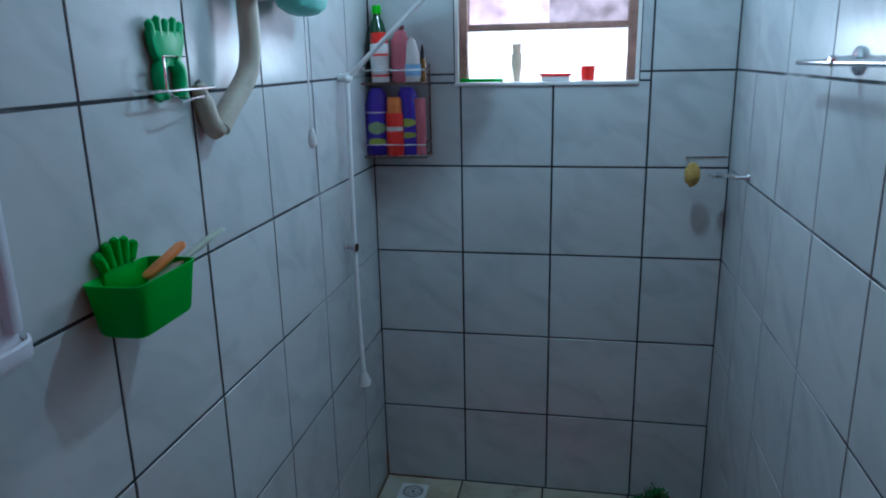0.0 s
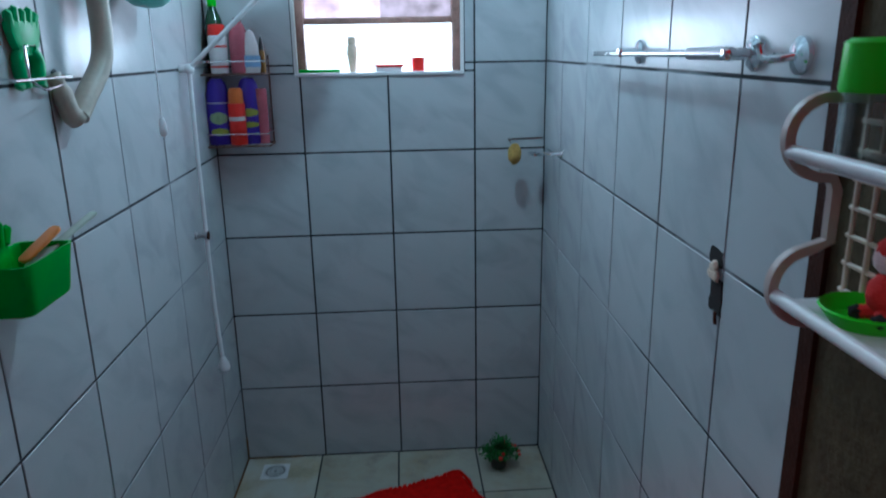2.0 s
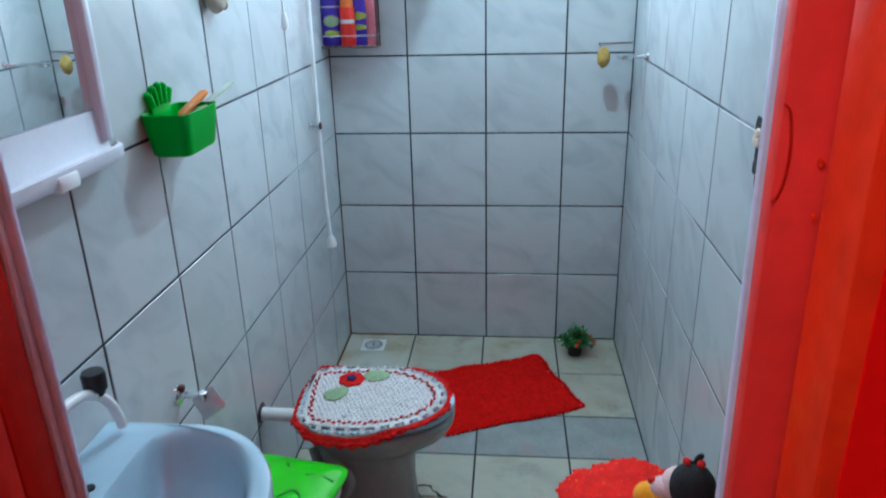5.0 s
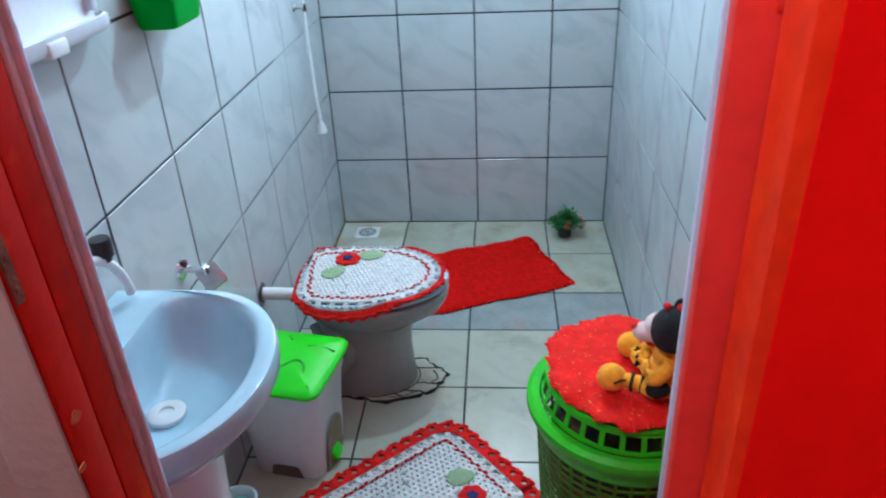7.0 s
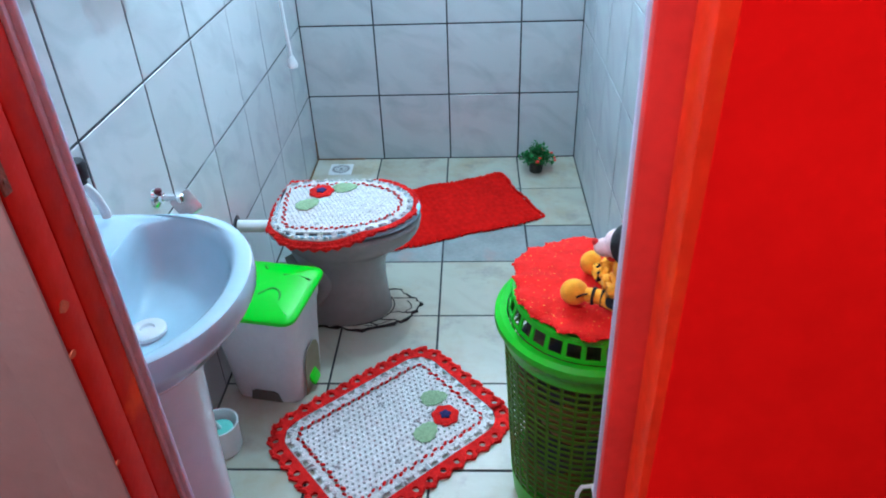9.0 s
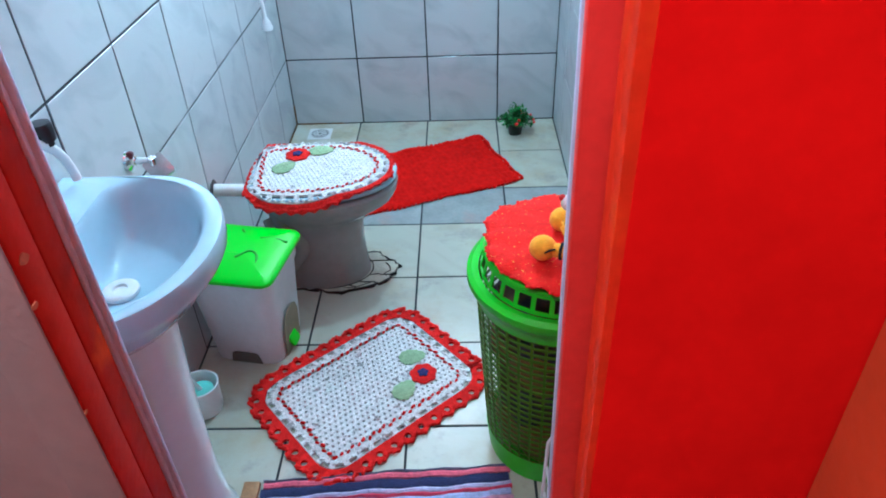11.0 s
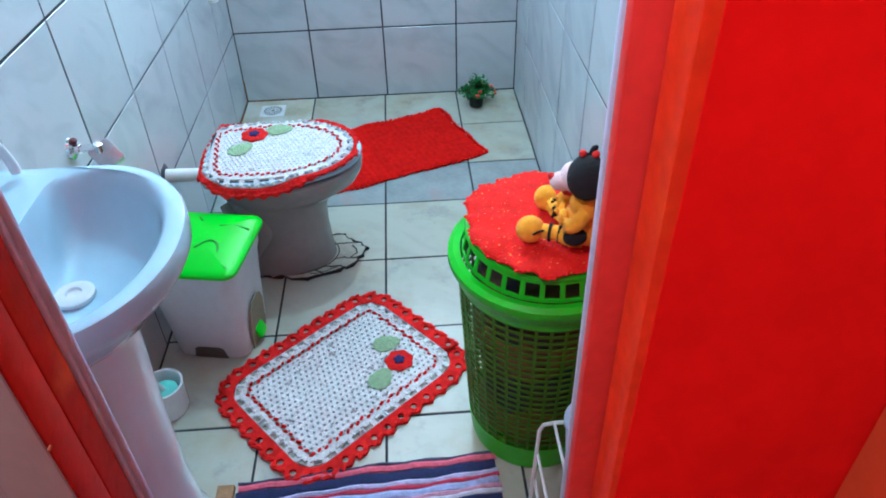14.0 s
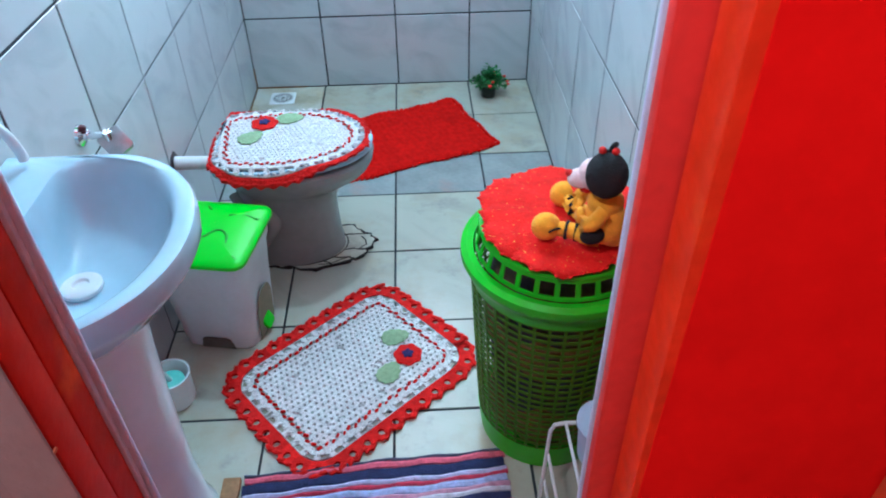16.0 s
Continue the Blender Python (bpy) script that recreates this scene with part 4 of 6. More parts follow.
def mortar_ring():
    ob = thing("mortar_ring", (0.0, -1.2, 0), "cracked off-white mortar patch round the toilet foot", "mortar")
    rnd = random.Random(11)
    n = 60
    o = []
    for k in range(n):
        a = 2 * math.pi * k / n
        x, y = 0.02 + 0.225 * math.cos(a), -1.2 + 0.122 * math.sin(a)
        o.append((x + 0.007 * math.sin(5 * a) + rnd.uniform(-0.008, 0.008), y + 0.005 * math.cos(7 * a) + rnd.uniform(-0.008, 0.008)))
    bm = bmesh.new()
    slab(bm, o, 0.0005, 0.006, 0.002)
    part("mortar", bm, material("creamy_mortar", (0.42, 0.385, 0.3), 0.7, vary=0.2, scale=25, bump=0.5, bump_scale=120), ob)
    crack = material("black_joint_dirt", (0.02, 0.016, 0.014), 0.9, vary=0.3, scale=40)
    bm = bmesh.new()
    pts = [(x, y, 0.0045) for x, y in o]
    tube(bm, pts, [0.0026 + 0.006 * rnd.random() ** 3 for _ in pts], 6, True)
    for k in (4, 13, 27, 38, 44, 49, 53, 57):
        a = 2 * math.pi * k / n
        p, q = Vector((*o[k], 0.0055)), Vector((-0.01 + 0.165 * math.cos(a + rnd.uniform(-0.2, 0.2)), -1.192 + 0.108 * math.sin(a + rnd.uniform(-0.2, 0.2)), 0.0055))
        tube(bm, [p, p.lerp(q, 0.35) + Vector((rnd.uniform(-0.012, 0.012), rnd.uniform(-0.008, 0.008), 0)), p.lerp(q, 0.7) + Vector((rnd.uniform(-0.012, 0.012), rnd.uniform(-0.008, 0.008), 0)), q], [0.0034, 0.0022, 0.003, 0.0018], 5)
    # a broken crack between foot and rim, on the room side
    mid = [(0.008 + 0.205 * math.cos(a) + rnd.uniform(-0.01, 0.01), -1.197 + 0.115 * math.sin(a) + rnd.uniform(-0.005, 0.005), 0.0055) for a in [radians(-75 + 9 * k) for k in range(11)]]
    tube(bm, mid[:5], 0.002, 5), tube(bm, mid[6:], 0.0026, 5)
    inner = [(-0.01 + 0.168 * math.cos(2 * math.pi * k / n), -1.192 + 0.115 * math.sin(2 * math.pi * k / n), 0.006) for k in range(n)]
    tube(bm, inner, 0.0022, 6, True)
    for k in (1, 57, 52, 47, 8):
        blob(bm, (o[k][0], o[k][1], 0.005), 0.008, 0, (1, 0.7, 0.4), None, 1)
    part("crack", bm, crack, ob, "dark dirty cracks")


mortar_ring()


# ---- pedal bin ----
def pedal_bin():
    ob = thing("pedal_bin", (-0.172, -1.55, 0), "grey-white plastic pedal bin with lime green lid", "bin")
    cx, cy = 0.0, 0.0
    stand = pose(-0.172, -1.552, 0, 0, 0, -10)  # turned a little from the wall

    def piece(name, bm, mat, parent, label=""):
        bmesh.ops.transform(bm, matrix=stand, verts=bm.verts)
        return part(name, bm, mat, parent, label)

    bm = bmesh.new()
    n = 40
    layers = []
    for w, d, z in ((0.214, 0.196, 0.0), (0.217, 0.199, 0.01), (0.236, 0.222, 0.18), (0.25, 0.24, 0.27), (0.262, 0.252, 0.29), (0.268, 0.258, 0.335)):
        layers.append([bm.verts.new((cx + x, cy + y, z)) for x, y in resample(rounded_rect(w, d, 0.035), n)])
    for a, b in zip(layers, layers[1:]):
        for i in range(n):
            bm.faces.new((a[i], a[(i + 1) % n], b[(i + 1) % n], b[i]))
    bm.faces.new(layers[0][::-1]), bm.faces.new(layers[-1])
    body = piece("body", bm, GREY_PLASTIC, ob)
    # Dark slab on the body paints the shade in the foot hollow.
    dark = material("shaded_bin_hollow", (0.12, 0.1, 0.08), 0.9, vary=0.2)
    bm = bmesh.new()
    o = [(-0.05, 0.0), (0.05, 0.0), (0.042, 0.036), (0.03, 0.043), (-0.03, 0.043), (-0.042, 0.036)]
    slab(bm, o, 0, 0.003, 0, pose(cx + 0.0, cy - 0.1012, 0.0015, 94, 0, 0))
    piece("foot_notch", bm, dark, body, "dark panel for the shadowed hollow between the feet")
    # No cavity here: a tan panel darkened for the shade of the recess.
    bm = bmesh.new()
    o = [(-0.055, 0.0), (0.055, 0.0), (0.055, 0.11), (0.04, 0.145), (0.02, 0.158), (-0.02, 0.158), (-0.04, 0.145), (-0.055, 0.11)]
    slab(bm, o, 0, 0.003, 0, pose(cx + 0.112, cy - 0.005, 0.0015, 94, 0, 90))
    piece("pedal_recess", bm, material("shaded_tan_recess", (0.26, 0.22, 0.14), 0.6, vary=0.15), body, "arched panel darkened like a recess behind the pedal")
    bm = bmesh.new()
    slab(bm, rounded_rect(0.045, 0.05, 0.012, 4), 0, 0.012, 0.004, pose(cx + 0.116, cy - 0.012, 0.038, 0, 66, 0))
    piece("pedal", bm, LIME, body, "lime green foot pedal")
    bm = bmesh.new()
    o = resample(rounded_rect(0.288, 0.278, 0.034), 56)
    nor = outline_normals(o)
    rings = []
    for d, z in ((0.006, 0.331), (0.0, 0.334), (0.0, 0.343), (0.003, 0.3465), (0.02, 0.352), (0.038, 0.357)):
        rings.append([bm.verts.new((cx + 0.002 + p[0] - q[0] * d, cy + p[1] - q[1] * d, z)) for p, q in zip(o, nor)])
    for a, b in zip(rings, rings[1:]):
        for i in range(56):
            bm.faces.new((a[i], a[(i + 1) % 56], b[(i + 1) % 56], b[i]))
    mid = [[bm.verts.new((cx + 0.002 + (v.co.x - cx - 0.002) * f, cy + (v.co.y - cy) * f, z)) for v in rings[-1]] for f, z in ((0.6, 0.3635), (0.25, 0.3655))]
    for a, b in ((rings[-1], mid[0]), (mid[0], mid[1])):
        for i in range(56):
            bm.faces.new((a[i], a[(i + 1) % 56], b[(i + 1) % 56], b[i]))
    bm.faces.new(mid[-1])
    lid = piece("lid", bm, LIME, ob, "lime green lid with moulded arches")
    # Darker lime draws the shading along the lid's moulded relief.
    shade = material("shaded_lime_moulding", (0.03, 0.3, 0.004), 0.45, vary=0.1)
    for pts in ([(0.085, -0.1, 0.36), (0.07, -0.03, 0.371), (0.04, -0.012, 0.3735), (0.01, -0.045, 0.373)], [(0.125, 0.06, 0.362), (0.08, 0.068, 0.366), (0.045, 0.058, 0.371)], [(-0.03, 0.1, 0.365), (-0.015, 0.082, 0.368)]):
        bm = bmesh.new()
        tube(bm, arc([(cx + x, cy + y, z - 0.0085) for x, y, z in pts], 6), 0.0038, 8)
        piece("moulding", bm, shade, lid)


pedal_bin()


def brush_holder():
    ob = thing("toilet_brush_holder", (-0.268, -1.835, 0), "white plastic toilet brush cup beside the pedestal", "brush holder")
    bm = bmesh.new()
    lathe(bm, [(0, 0), (0.046, 0), (0.05, 0.01), (0.052, 0.09), (0.055, 0.1), (0.05, 0.1), (0.047, 0.088), (0.045, 0.03), (0, 0.03)], (-0.268, -1.835, 0), 32)
    part("cup", bm, WHITE_PLASTIC, ob)
    bm = bmesh.new()
    lathe(bm, [(0, 0.035), (0.034, 0.035), (0.036, 0.075), (0, 0.08)], (-0.268, -1.835, 0), 24)
    part("brush", bm, TEAL, ob, "pale teal brush head")
    bm = bmesh.new()
    tube(bm, [(-0.268, -1.835, 0.075), (-0.295, -1.87, 0.2), (-0.318, -1.9, 0.33)], 0.007)
    part("handle", bm, WHITE_PLASTIC, ob)


brush_holder()


# ---- laundry basket, cloth and toy ----
BX, BY = 0.7, -1.95


def basket():
    ob = thing("laundry_basket", (BX, BY, 0), "tall round green plastic laundry basket with pierced sides", "basket")

    def rad(z):
        return 0.157 + 0.035 * (z / 0.57) ** 0.9
    inw = lambda p: Vector((p[0] - BX, p[1] - BY, 0)).normalized() * 0.003
    bm = bmesh.new()
    nt, z0, z1, rows = 38, 0.085, 0.513, 21

    def wall(u, v):
        a = 2 * math.pi * u / nt
        z = z0 + (z1 - z0) * v / rows
        return Vector((BX + rad(z) * math.cos(a), BY + rad(z) * math.sin(a), z))
    for k in range(nt):
        for r in range(rows):
            holed_cell(bm, lambda u, v, k=k, r=r: wall(k + u, r + v), (0.8, 0.66), inw, 1)
    bmesh.ops.remove_doubles(bm, verts=bm.verts, dist=1e-5)
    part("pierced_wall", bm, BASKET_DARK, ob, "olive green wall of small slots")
    bm = bmesh.new()
    lathe(bm, [(0, 0.0), (0.147, 0.0), (0.155, 0.006), (rad(0.085) + 0.001, 0.086), (rad(0.085) - 0.003, 0.086), (0.151, 0.01), (0, 0.01)], (BX, BY, 0), 56)
    part("base", bm, BASKET_GREEN, ob)
    bm = bmesh.new()
    lathe(bm, [(rad(0.512), 0.512), (rad(0.512) + 0.003, 0.536), (0.203, 0.548), (0.211, 0.565), (0.21, 0.578), (0.199, 0.585), (0.184, 0.582), (0.182, 0.553), (rad(0.512) - 0.004, 0.512)], (BX, BY, 0), 64)
    part("rim", bm, BASKET_GREEN, ob, "bright green rolled rim")
    # lid: a pierced collar and a low dome
    lid = bmesh.new()
    nt2 = 28

    def collar(u, v):
        a = 2 * math.pi * u / nt2
        r = 0.181 - 0.011 * v
        return Vector((BX + r * math.cos(a), BY + r * math.sin(a), 0.582 + 0.048 * v))
    for k in range(nt2):
        holed_cell(lid, lambda u, v, k=k: collar(k + u, v), (0.74, 0.64), inw, 1)
    bmesh.ops.remove_doubles(lid, verts=lid.verts, dist=1e-5)
    lathe(lid, [(0.17, 0.629), (0.174, 0.633), (0.171, 0.639), (0.145, 0.646), (0.08, 0.651), (0, 0.653)], (BX, BY, 0), 56)
    part("lid", lid, BASKET_GREEN, ob, "green lid with a pierced collar")
    # heaped clothes, in bundles of their own colours
    rnd = random.Random(3)
    for zc, hh, mat, lab in ((0.1, 0.09, CLOTHES_TAN, "brown laundry pressed against the basket wall"), (0.24, 0.1, CLOTHES, "dark laundry folded inside the basket"), (0.36, 0.09, CLOTHES_TAN, "brownish laundry near the basket top"), (0.45, 0.06, CLOTHES, "dark laundry on top in the basket")):
        bm = bmesh.new()
        ncl, rings = 44, []
        ph = rnd.uniform(0, 6)
        for f in (-1, -0.8, -0.3, 0.3, 0.8, 1):
            base = (rad(zc + f * hh) - 0.022) * (1 - 0.5 * max(0.0, abs(f) - 0.75) / 0.25)
            rings.append([bm.verts.new((BX + (base - 0.007 * (1 + math.sin(5 * a + ph)) - 0.008 * rnd.random()) * math.cos(a), BY + (base - 0.007 * (1 + math.sin(5 * a + ph)) - 0.008 * rnd.random()) * math.sin(a), zc + f * hh + 0.012 * math.sin(3 * a + ph))) for a in [2 * math.pi * k / ncl for k in range(ncl)]])
        for a, b in zip(rings, rings[1:]):
            for i in range(ncl):
                bm.faces.new((a[i], a[(i + 1) % ncl], b[(i + 1) % ncl], b[i]))
        bm.faces.new(rings[0][::-1]), bm.faces.new(rings[-1])
        tagged(mesh_object("laundry", bm, mat), lab, "laundry", "laundry in the basket")


basket()


def doily():
    bm = bmesh.new()
    n, rnd = 96, random.Random(8)
    rings = []
    for f in (0.0, 0.2, 0.4, 0.6, 0.75, 0.87, 0.94, 1.0):
        if f == 0:
            rings.append([bm.verts.new((BX + 0.003, BY + 0.002, 0.666))])
            continue
        ring = []
        for k in range(n):
            a = 2 * math.pi * k / n
            r = f * (0.174 + 0.005 * math.cos(7 * a + 0.6) + 0.006 * math.sin(3 * a + 1) + 0.003 * math.sin(17 * a) + (0.006 * abs(math.sin(13 * a)) if f > 0.9 else 0))
            z = 0.6655 - 0.012 * f ** 2 + (0.0022 * math.sin(9 * a + 7 * f) + 0.0015 * rnd.random()) * (f > 0.5)
            if f > 0.93:
                z -= 0.003 + 0.003 * math.sin(7 * a) - 0.003 * math.sin(19 * a)
            ring.append(bm.verts.new((BX + 0.003 + r * math.cos(a), BY + 0.002 + r * math.sin(a), z)))
        rings.append(ring)
    for i in range(n):
        bm.faces.new((rings[0][0], rings[1][i], rings[1][(i + 1) % n]))
    for a, b in zip(rings[1:], rings[2:]):
        for i in range(n):
            bm.faces.new((a[i], a[(i + 1) % n], b[(i + 1) % n], b[i]))
    top = thing("doily", (BX, BY, 0.659), "red lace doily with gold flecks on the basket lid", "doily")
    edge = [tuple(v.co) for v in rings[-1]]
    ob = part("cloth", bm, DOILY, top)
    lace = bmesh.new()
    for i in range(0, n, 2):
        x, y, z = edge[i]
        blob(lace, (x, y, z + 0.001), 0.0048, 0, (1, 1, 0.6), None, 1)
    tagged(part("lace_edge", lace, DOILY, top), kind="stuff")
    m = ob.modifiers.new("thickness", "SOLIDIFY")
    m.thickness, m.offset = 0.004, 0


doily()


def plush_toy():
    bm = bmesh.new()
    O, P, K, R = 0, 1, 2, 3

    def paint(n, mat):
        bm.faces.ensure_lookup_table()
        for face in bm.faces[n:]:
            face.material_index = mat

    def limb(pts, r, mat, seg=12):
        n = len(bm.faces)
        tube(bm, pts, r, seg)
        paint(n, mat)
    # trunk, seated, leaning back a little
    blob(bm, (0.77, -2.055, 0.722), 0.046, O, (0.95, 0.9, 1.1), None, 3)
    blob(bm, (0.768, -2.052, 0.768), 0.034, O, (1, 0.95, 0.9), None, 3)
    # stretched legs with striped ankles and ball feet
    for foot, hip in (((0.647, -2.033, 0.701), (0.742, -2.072, 0.703)), ((0.7, -1.93, 0.701), (0.755, -2.02, 0.704))):
        foot, hip = Vector(foot), Vector(hip)
        blob(bm, foot, 0.0285, O, (1.0, 0.94, 0.95), None, 3)
        limb([foot, foot.lerp(hip, 0.5), hip], [0.013, 0.016, 0.021], O)
        for f in (0.36, 0.54):
            limb([foot.lerp(hip, f), foot.lerp(hip, f + 0.055)], 0.0185, K)
        limb(arc([foot + Vector((0.0, -0.027, 0.006)), foot + Vector((0.012, -0.026, 0.012)), foot + Vector((0.022, -0.021, 0.01))], 3), 0.0022, K, 6)
    # folded arms with a gathered cuff, red collar bow, black paw
    limb(arc([(0.758, -2.088, 0.772), (0.735, -2.098, 0.752), (0.716, -2.07, 0.735)], 4), 0.0145, O)
    limb(arc([(0.76, -2.02, 0.772), (0.735, -2.005, 0.75), (0.715, -2.03, 0.735)], 4), 0.0145, O)
    for dx in (0.0, 0.011, 0.022):
        blob(bm, (0.704 + dx, -2.046 - dx * 0.3, 0.733 + dx * 0.35), 0.014, O, (0.55, 1.25, 1.1), None, 2)
    blob(bm, (0.738, -2.03, 0.784), 0.013, R, (1.2, 0.8, 0.8), None, 2)
    blob(bm, (0.74, -2.094, 0.722), 0.023, K, (1.0, 0.55, 0.82), None, 3)
    for v in bm.verts:
        if v.co.x > 0.715 and v.co.z > 0.69:
            v.co.x -= 0.02
    body_count = len(bm.verts)
    # head: pale face with a snout, black hood, two feelers
    blob(bm, (0.75, -2.046, 0.834), 0.04, P, (0.95, 0.95, 1.0), None, 3)
    blob(bm, (0.72, -2.04, 0.82), 0.028, P, (1.1, 0.95, 0.85), None, 3)
    blob(bm, (0.694, -2.034, 0.832), 0.0095, R, sub=2)
    blob(bm, (0.772, -2.074, 0.848), 0.053, K, (0.94, 0.98, 1.08), None, 3)
    blob(bm, (0.775, -2.062, 0.806), 0.03, K, (0.9, 0.95, 0.9), None, 3)
    blob(bm, (0.727, -2.083, 0.852), 0.008, K, (0.8, 0.7, 1.3), None, 2)
    for at, tip in (((0.772, -2.056, 0.888), (0.757, -2.062, 0.908)), ((0.787, -2.062, 0.888), (0.786, -2.07, 0.908))):
        limb([at, Vector(at).lerp(Vector(tip), 0.5) + Vector((0.004, 0, 0.006)), tip], 0.004, K, 8)
        blob(bm, tip, 0.0095, R, sub=2)
    limb(arc([(0.778, -2.058, 0.885), (0.78, -2.06, 0.912), (0.79, -2.062, 0.926)], 3), [0.007] * 6 + [0.004], K, 8)
    bm.verts.ensure_lookup_table()
    for v in bm.verts[body_count:]:
        v.co = Vector((0.762, -2.052, 0.8)) + (v.co - Vector((0.775, -2.052, 0.8))) * 0.76 + Vector((-0.022, 0, 0))
    bmesh.ops.translate(bm, vec=(0, 0, -0.008), verts=bm.verts)
    ob = mesh_object("plush_toy", bm, [ORANGE_PLUSH, PINK_PLUSH, BLACK_PLUSH, RED_PLUSH])
    tagged(ob, "orange and black plush toy seated on red doily", "plush toy")


plush_toy()


# ---- plant and drain in the shower ----
def plant():
    ob = thing("potted_plant", (0.738, -0.15, 0), "small dark green plant with red flowers in pot", "plant")
    bm = bmesh.new()
    lathe(bm, [(0, 0), (0.03, 0), (0.036, 0.05), (0.039, 0.05), (0.039, 0.056), (0.03, 0.056), (0.028, 0.045), (0, 0.045)], (0.738, -0.15, 0), 20)
    part("pot", bm, POT, ob)
    rnd = random.Random(21)
    leaf, stem = bmesh.new(), bmesh.new()
    for k in range(70):
        a, lean = rnd.uniform(0, 2 * math.pi), rnd.uniform(0.05, 1.0)
        h = rnd.uniform(0.04, 0.105) * (1.1 - 0.8 * lean)
        tip = Vector((0.738 + 0.092 * lean * math.cos(a), -0.15 + 0.075 * lean * math.sin(a), 0.05 + h))
        root = Vector((0.738 + 0.01 * math.cos(a), -0.15 + 0.01 * math.sin(a), 0.045))
        tube(stem, [root, root.lerp(tip, 0.5) + Vector((0, 0, 0.012)), tip], 0.0013, 4)
        for j in range(10):
            p = root.lerp(tip, 0.3 + 0.7 * j / 9) + Vector((rnd.uniform(-1, 1), rnd.uniform(-1, 1), rnd.uniform(-1, 1))) * 0.009
            m = pose(*p, rnd.uniform(-60, 60), rnd.uniform(-60, 60), rnd.uniform(0, 360))
            s = rnd.uniform(0.01, 0.02)
            vs = [leaf.verts.new(m @ Vector(q)) for q in ((0, 0, 0), (s * 0.5, s * 0.4, s * 0.12), (s * 1.3, 0, 0), (s * 0.5, -s * 0.4, s * 0.12))]
            leaf.faces.new(vs)
        if k % 7 == 0:
            bm = bmesh.new()
            blob(bm, tip + Vector((0, -0.01, 0.002)), rnd.uniform(0.007, 0.011), 0, (1, 1, 0.8), None, 1)
            part("flower", bm, PLANT_RED, ob, "little red flower")
    part("stem", stem, PLANT_GREEN, ob)
    tagged(part("foliage", leaf, PLANT_GREEN, ob), kind="stuff")


plant()


def floor_drain():
    cx, cy = -0.2, -0.115
    ob = thing("floor_drain", (cx, cy, 0), "square white floor drain with a round grate", "drain")
    bm = bmesh.new()
    slab(bm, rounded_rect(0.112, 0.112, 0.006, 3), 0.0004, 0.004, 0.0015, pose(cx, cy, 0))
    part("plate", bm, WHITE_PLASTIC, ob)
    # Flat dark disc puts the shade between the grate bars into the colour.
    bm = bmesh.new()
    lathe(bm, [(0, 0.0042), (0.045, 0.0042), (0.046, 0.0036), (0, 0.0036)], (cx, cy, 0.0002), 40)
    part("drain_well", bm, material("drain_slot_shade", (0.06, 0.06, 0.055), 0.7, vary=0.2), ob, "dark disc for the shade in the drain slots")
    for r, w in ((0.012, 0.0032), (0.029, 0.0022), (0.044, 0.003)):
        bm = bmesh.new()
        tube(bm, [(cx + r * math.cos(2 * math.pi * k / 36), cy + r * math.sin(2 * math.pi * k / 36), 0.0046) for k in range(36)], w, 6, True)
        part("grate_ring", bm, GREY_PLASTIC, ob)
    for k in range(18):
        a = 2 * math.pi * k / 18
        bm = bmesh.new()
        tube(bm, [(cx + 0.012 * math.cos(a), cy + 0.012 * math.sin(a), 0.0046), (cx + 0.044 * math.cos(a), cy + 0.044 * math.sin(a), 0.0046)], 0.0018, 6)
        part("grate_spoke", bm, GREY_PLASTIC, ob)


floor_drain()


# ---- mirror with shelf, green box ----
def mirror_shelf():
    y0, y1, z0, z1 = -2.4, -1.803, 1.42, 1.78
    ob = thing("mirror", (XL, -2.05, 1.32), "wall mirror in a white plastic frame with shelf lip", "mirror")
    bm = bmesh.new()
    box(bm, XL + 0.001, XL + 0.012, y0 + 0.02, y1 - 0.02, z0, z1)
    part("glass", bm, MIRROR, ob, "silvered mirror glass")
    for b in ((XL + 0.001, XL + 0.03, y1 - 0.022, y1, 1.36, z1 + 0.02), (XL + 0.001, XL + 0.03, y0, y0 + 0.022, 1.36, z1 + 0.02), (XL + 0.001, XL + 0.03, y0, y1, z1, z1 + 0.022)):
        bm = bmesh.new()
        box(bm, *b, 0.006)
        part("frame", bm, LILAC_PLASTIC, ob)
    bm = bmesh.new()
    # shelf: back, floor and rounded front lip swept along the wall
    prof = [(0.002, 1.42), (0.014, 1.418), (0.018, 1.352), (0.024, 1.342), (0.046, 1.342), (0.052, 1.346), (0.055, 1.358), (0.061, 1.356), (0.061, 1.338), (0.054, 1.328), (0.024, 1.324), (0.002, 1.33)]
    rings = []
    for y, inset in ((y0 + 0.001, 0.025), (y0 + 0.02, 0.006), (y0 + 0.05, 0.0), (y1 - 0.05, 0.0), (y1 - 0.02, 0.006), (y1 - 0.001, 0.025)):
        rings.append([bm.verts.new((XL + max(0.002, d - (inset if d > 0.03 else 0)), y, z)) for d, z in prof])
    for a, b in zip(rings, rings[1:]):
        for i in range(len(prof)):
            j = (i + 1) % len(prof)
            bm.faces.new((a[i], a[j], b[j], b[i]))
    bm.faces.new(rings[0][::-1]), bm.faces.new(rings[-1])
    part("shelf", bm, LILAC_PLASTIC, ob, "moulded white shelf below the glass")
    bm = bmesh.new()
    box(bm, XL + 0.036, XL + 0.066, -2.042, -1.985, 1.322, 1.349, 0.006)
    part("clip", bm, WHITE_PLASTIC, ob)


mirror_shelf()


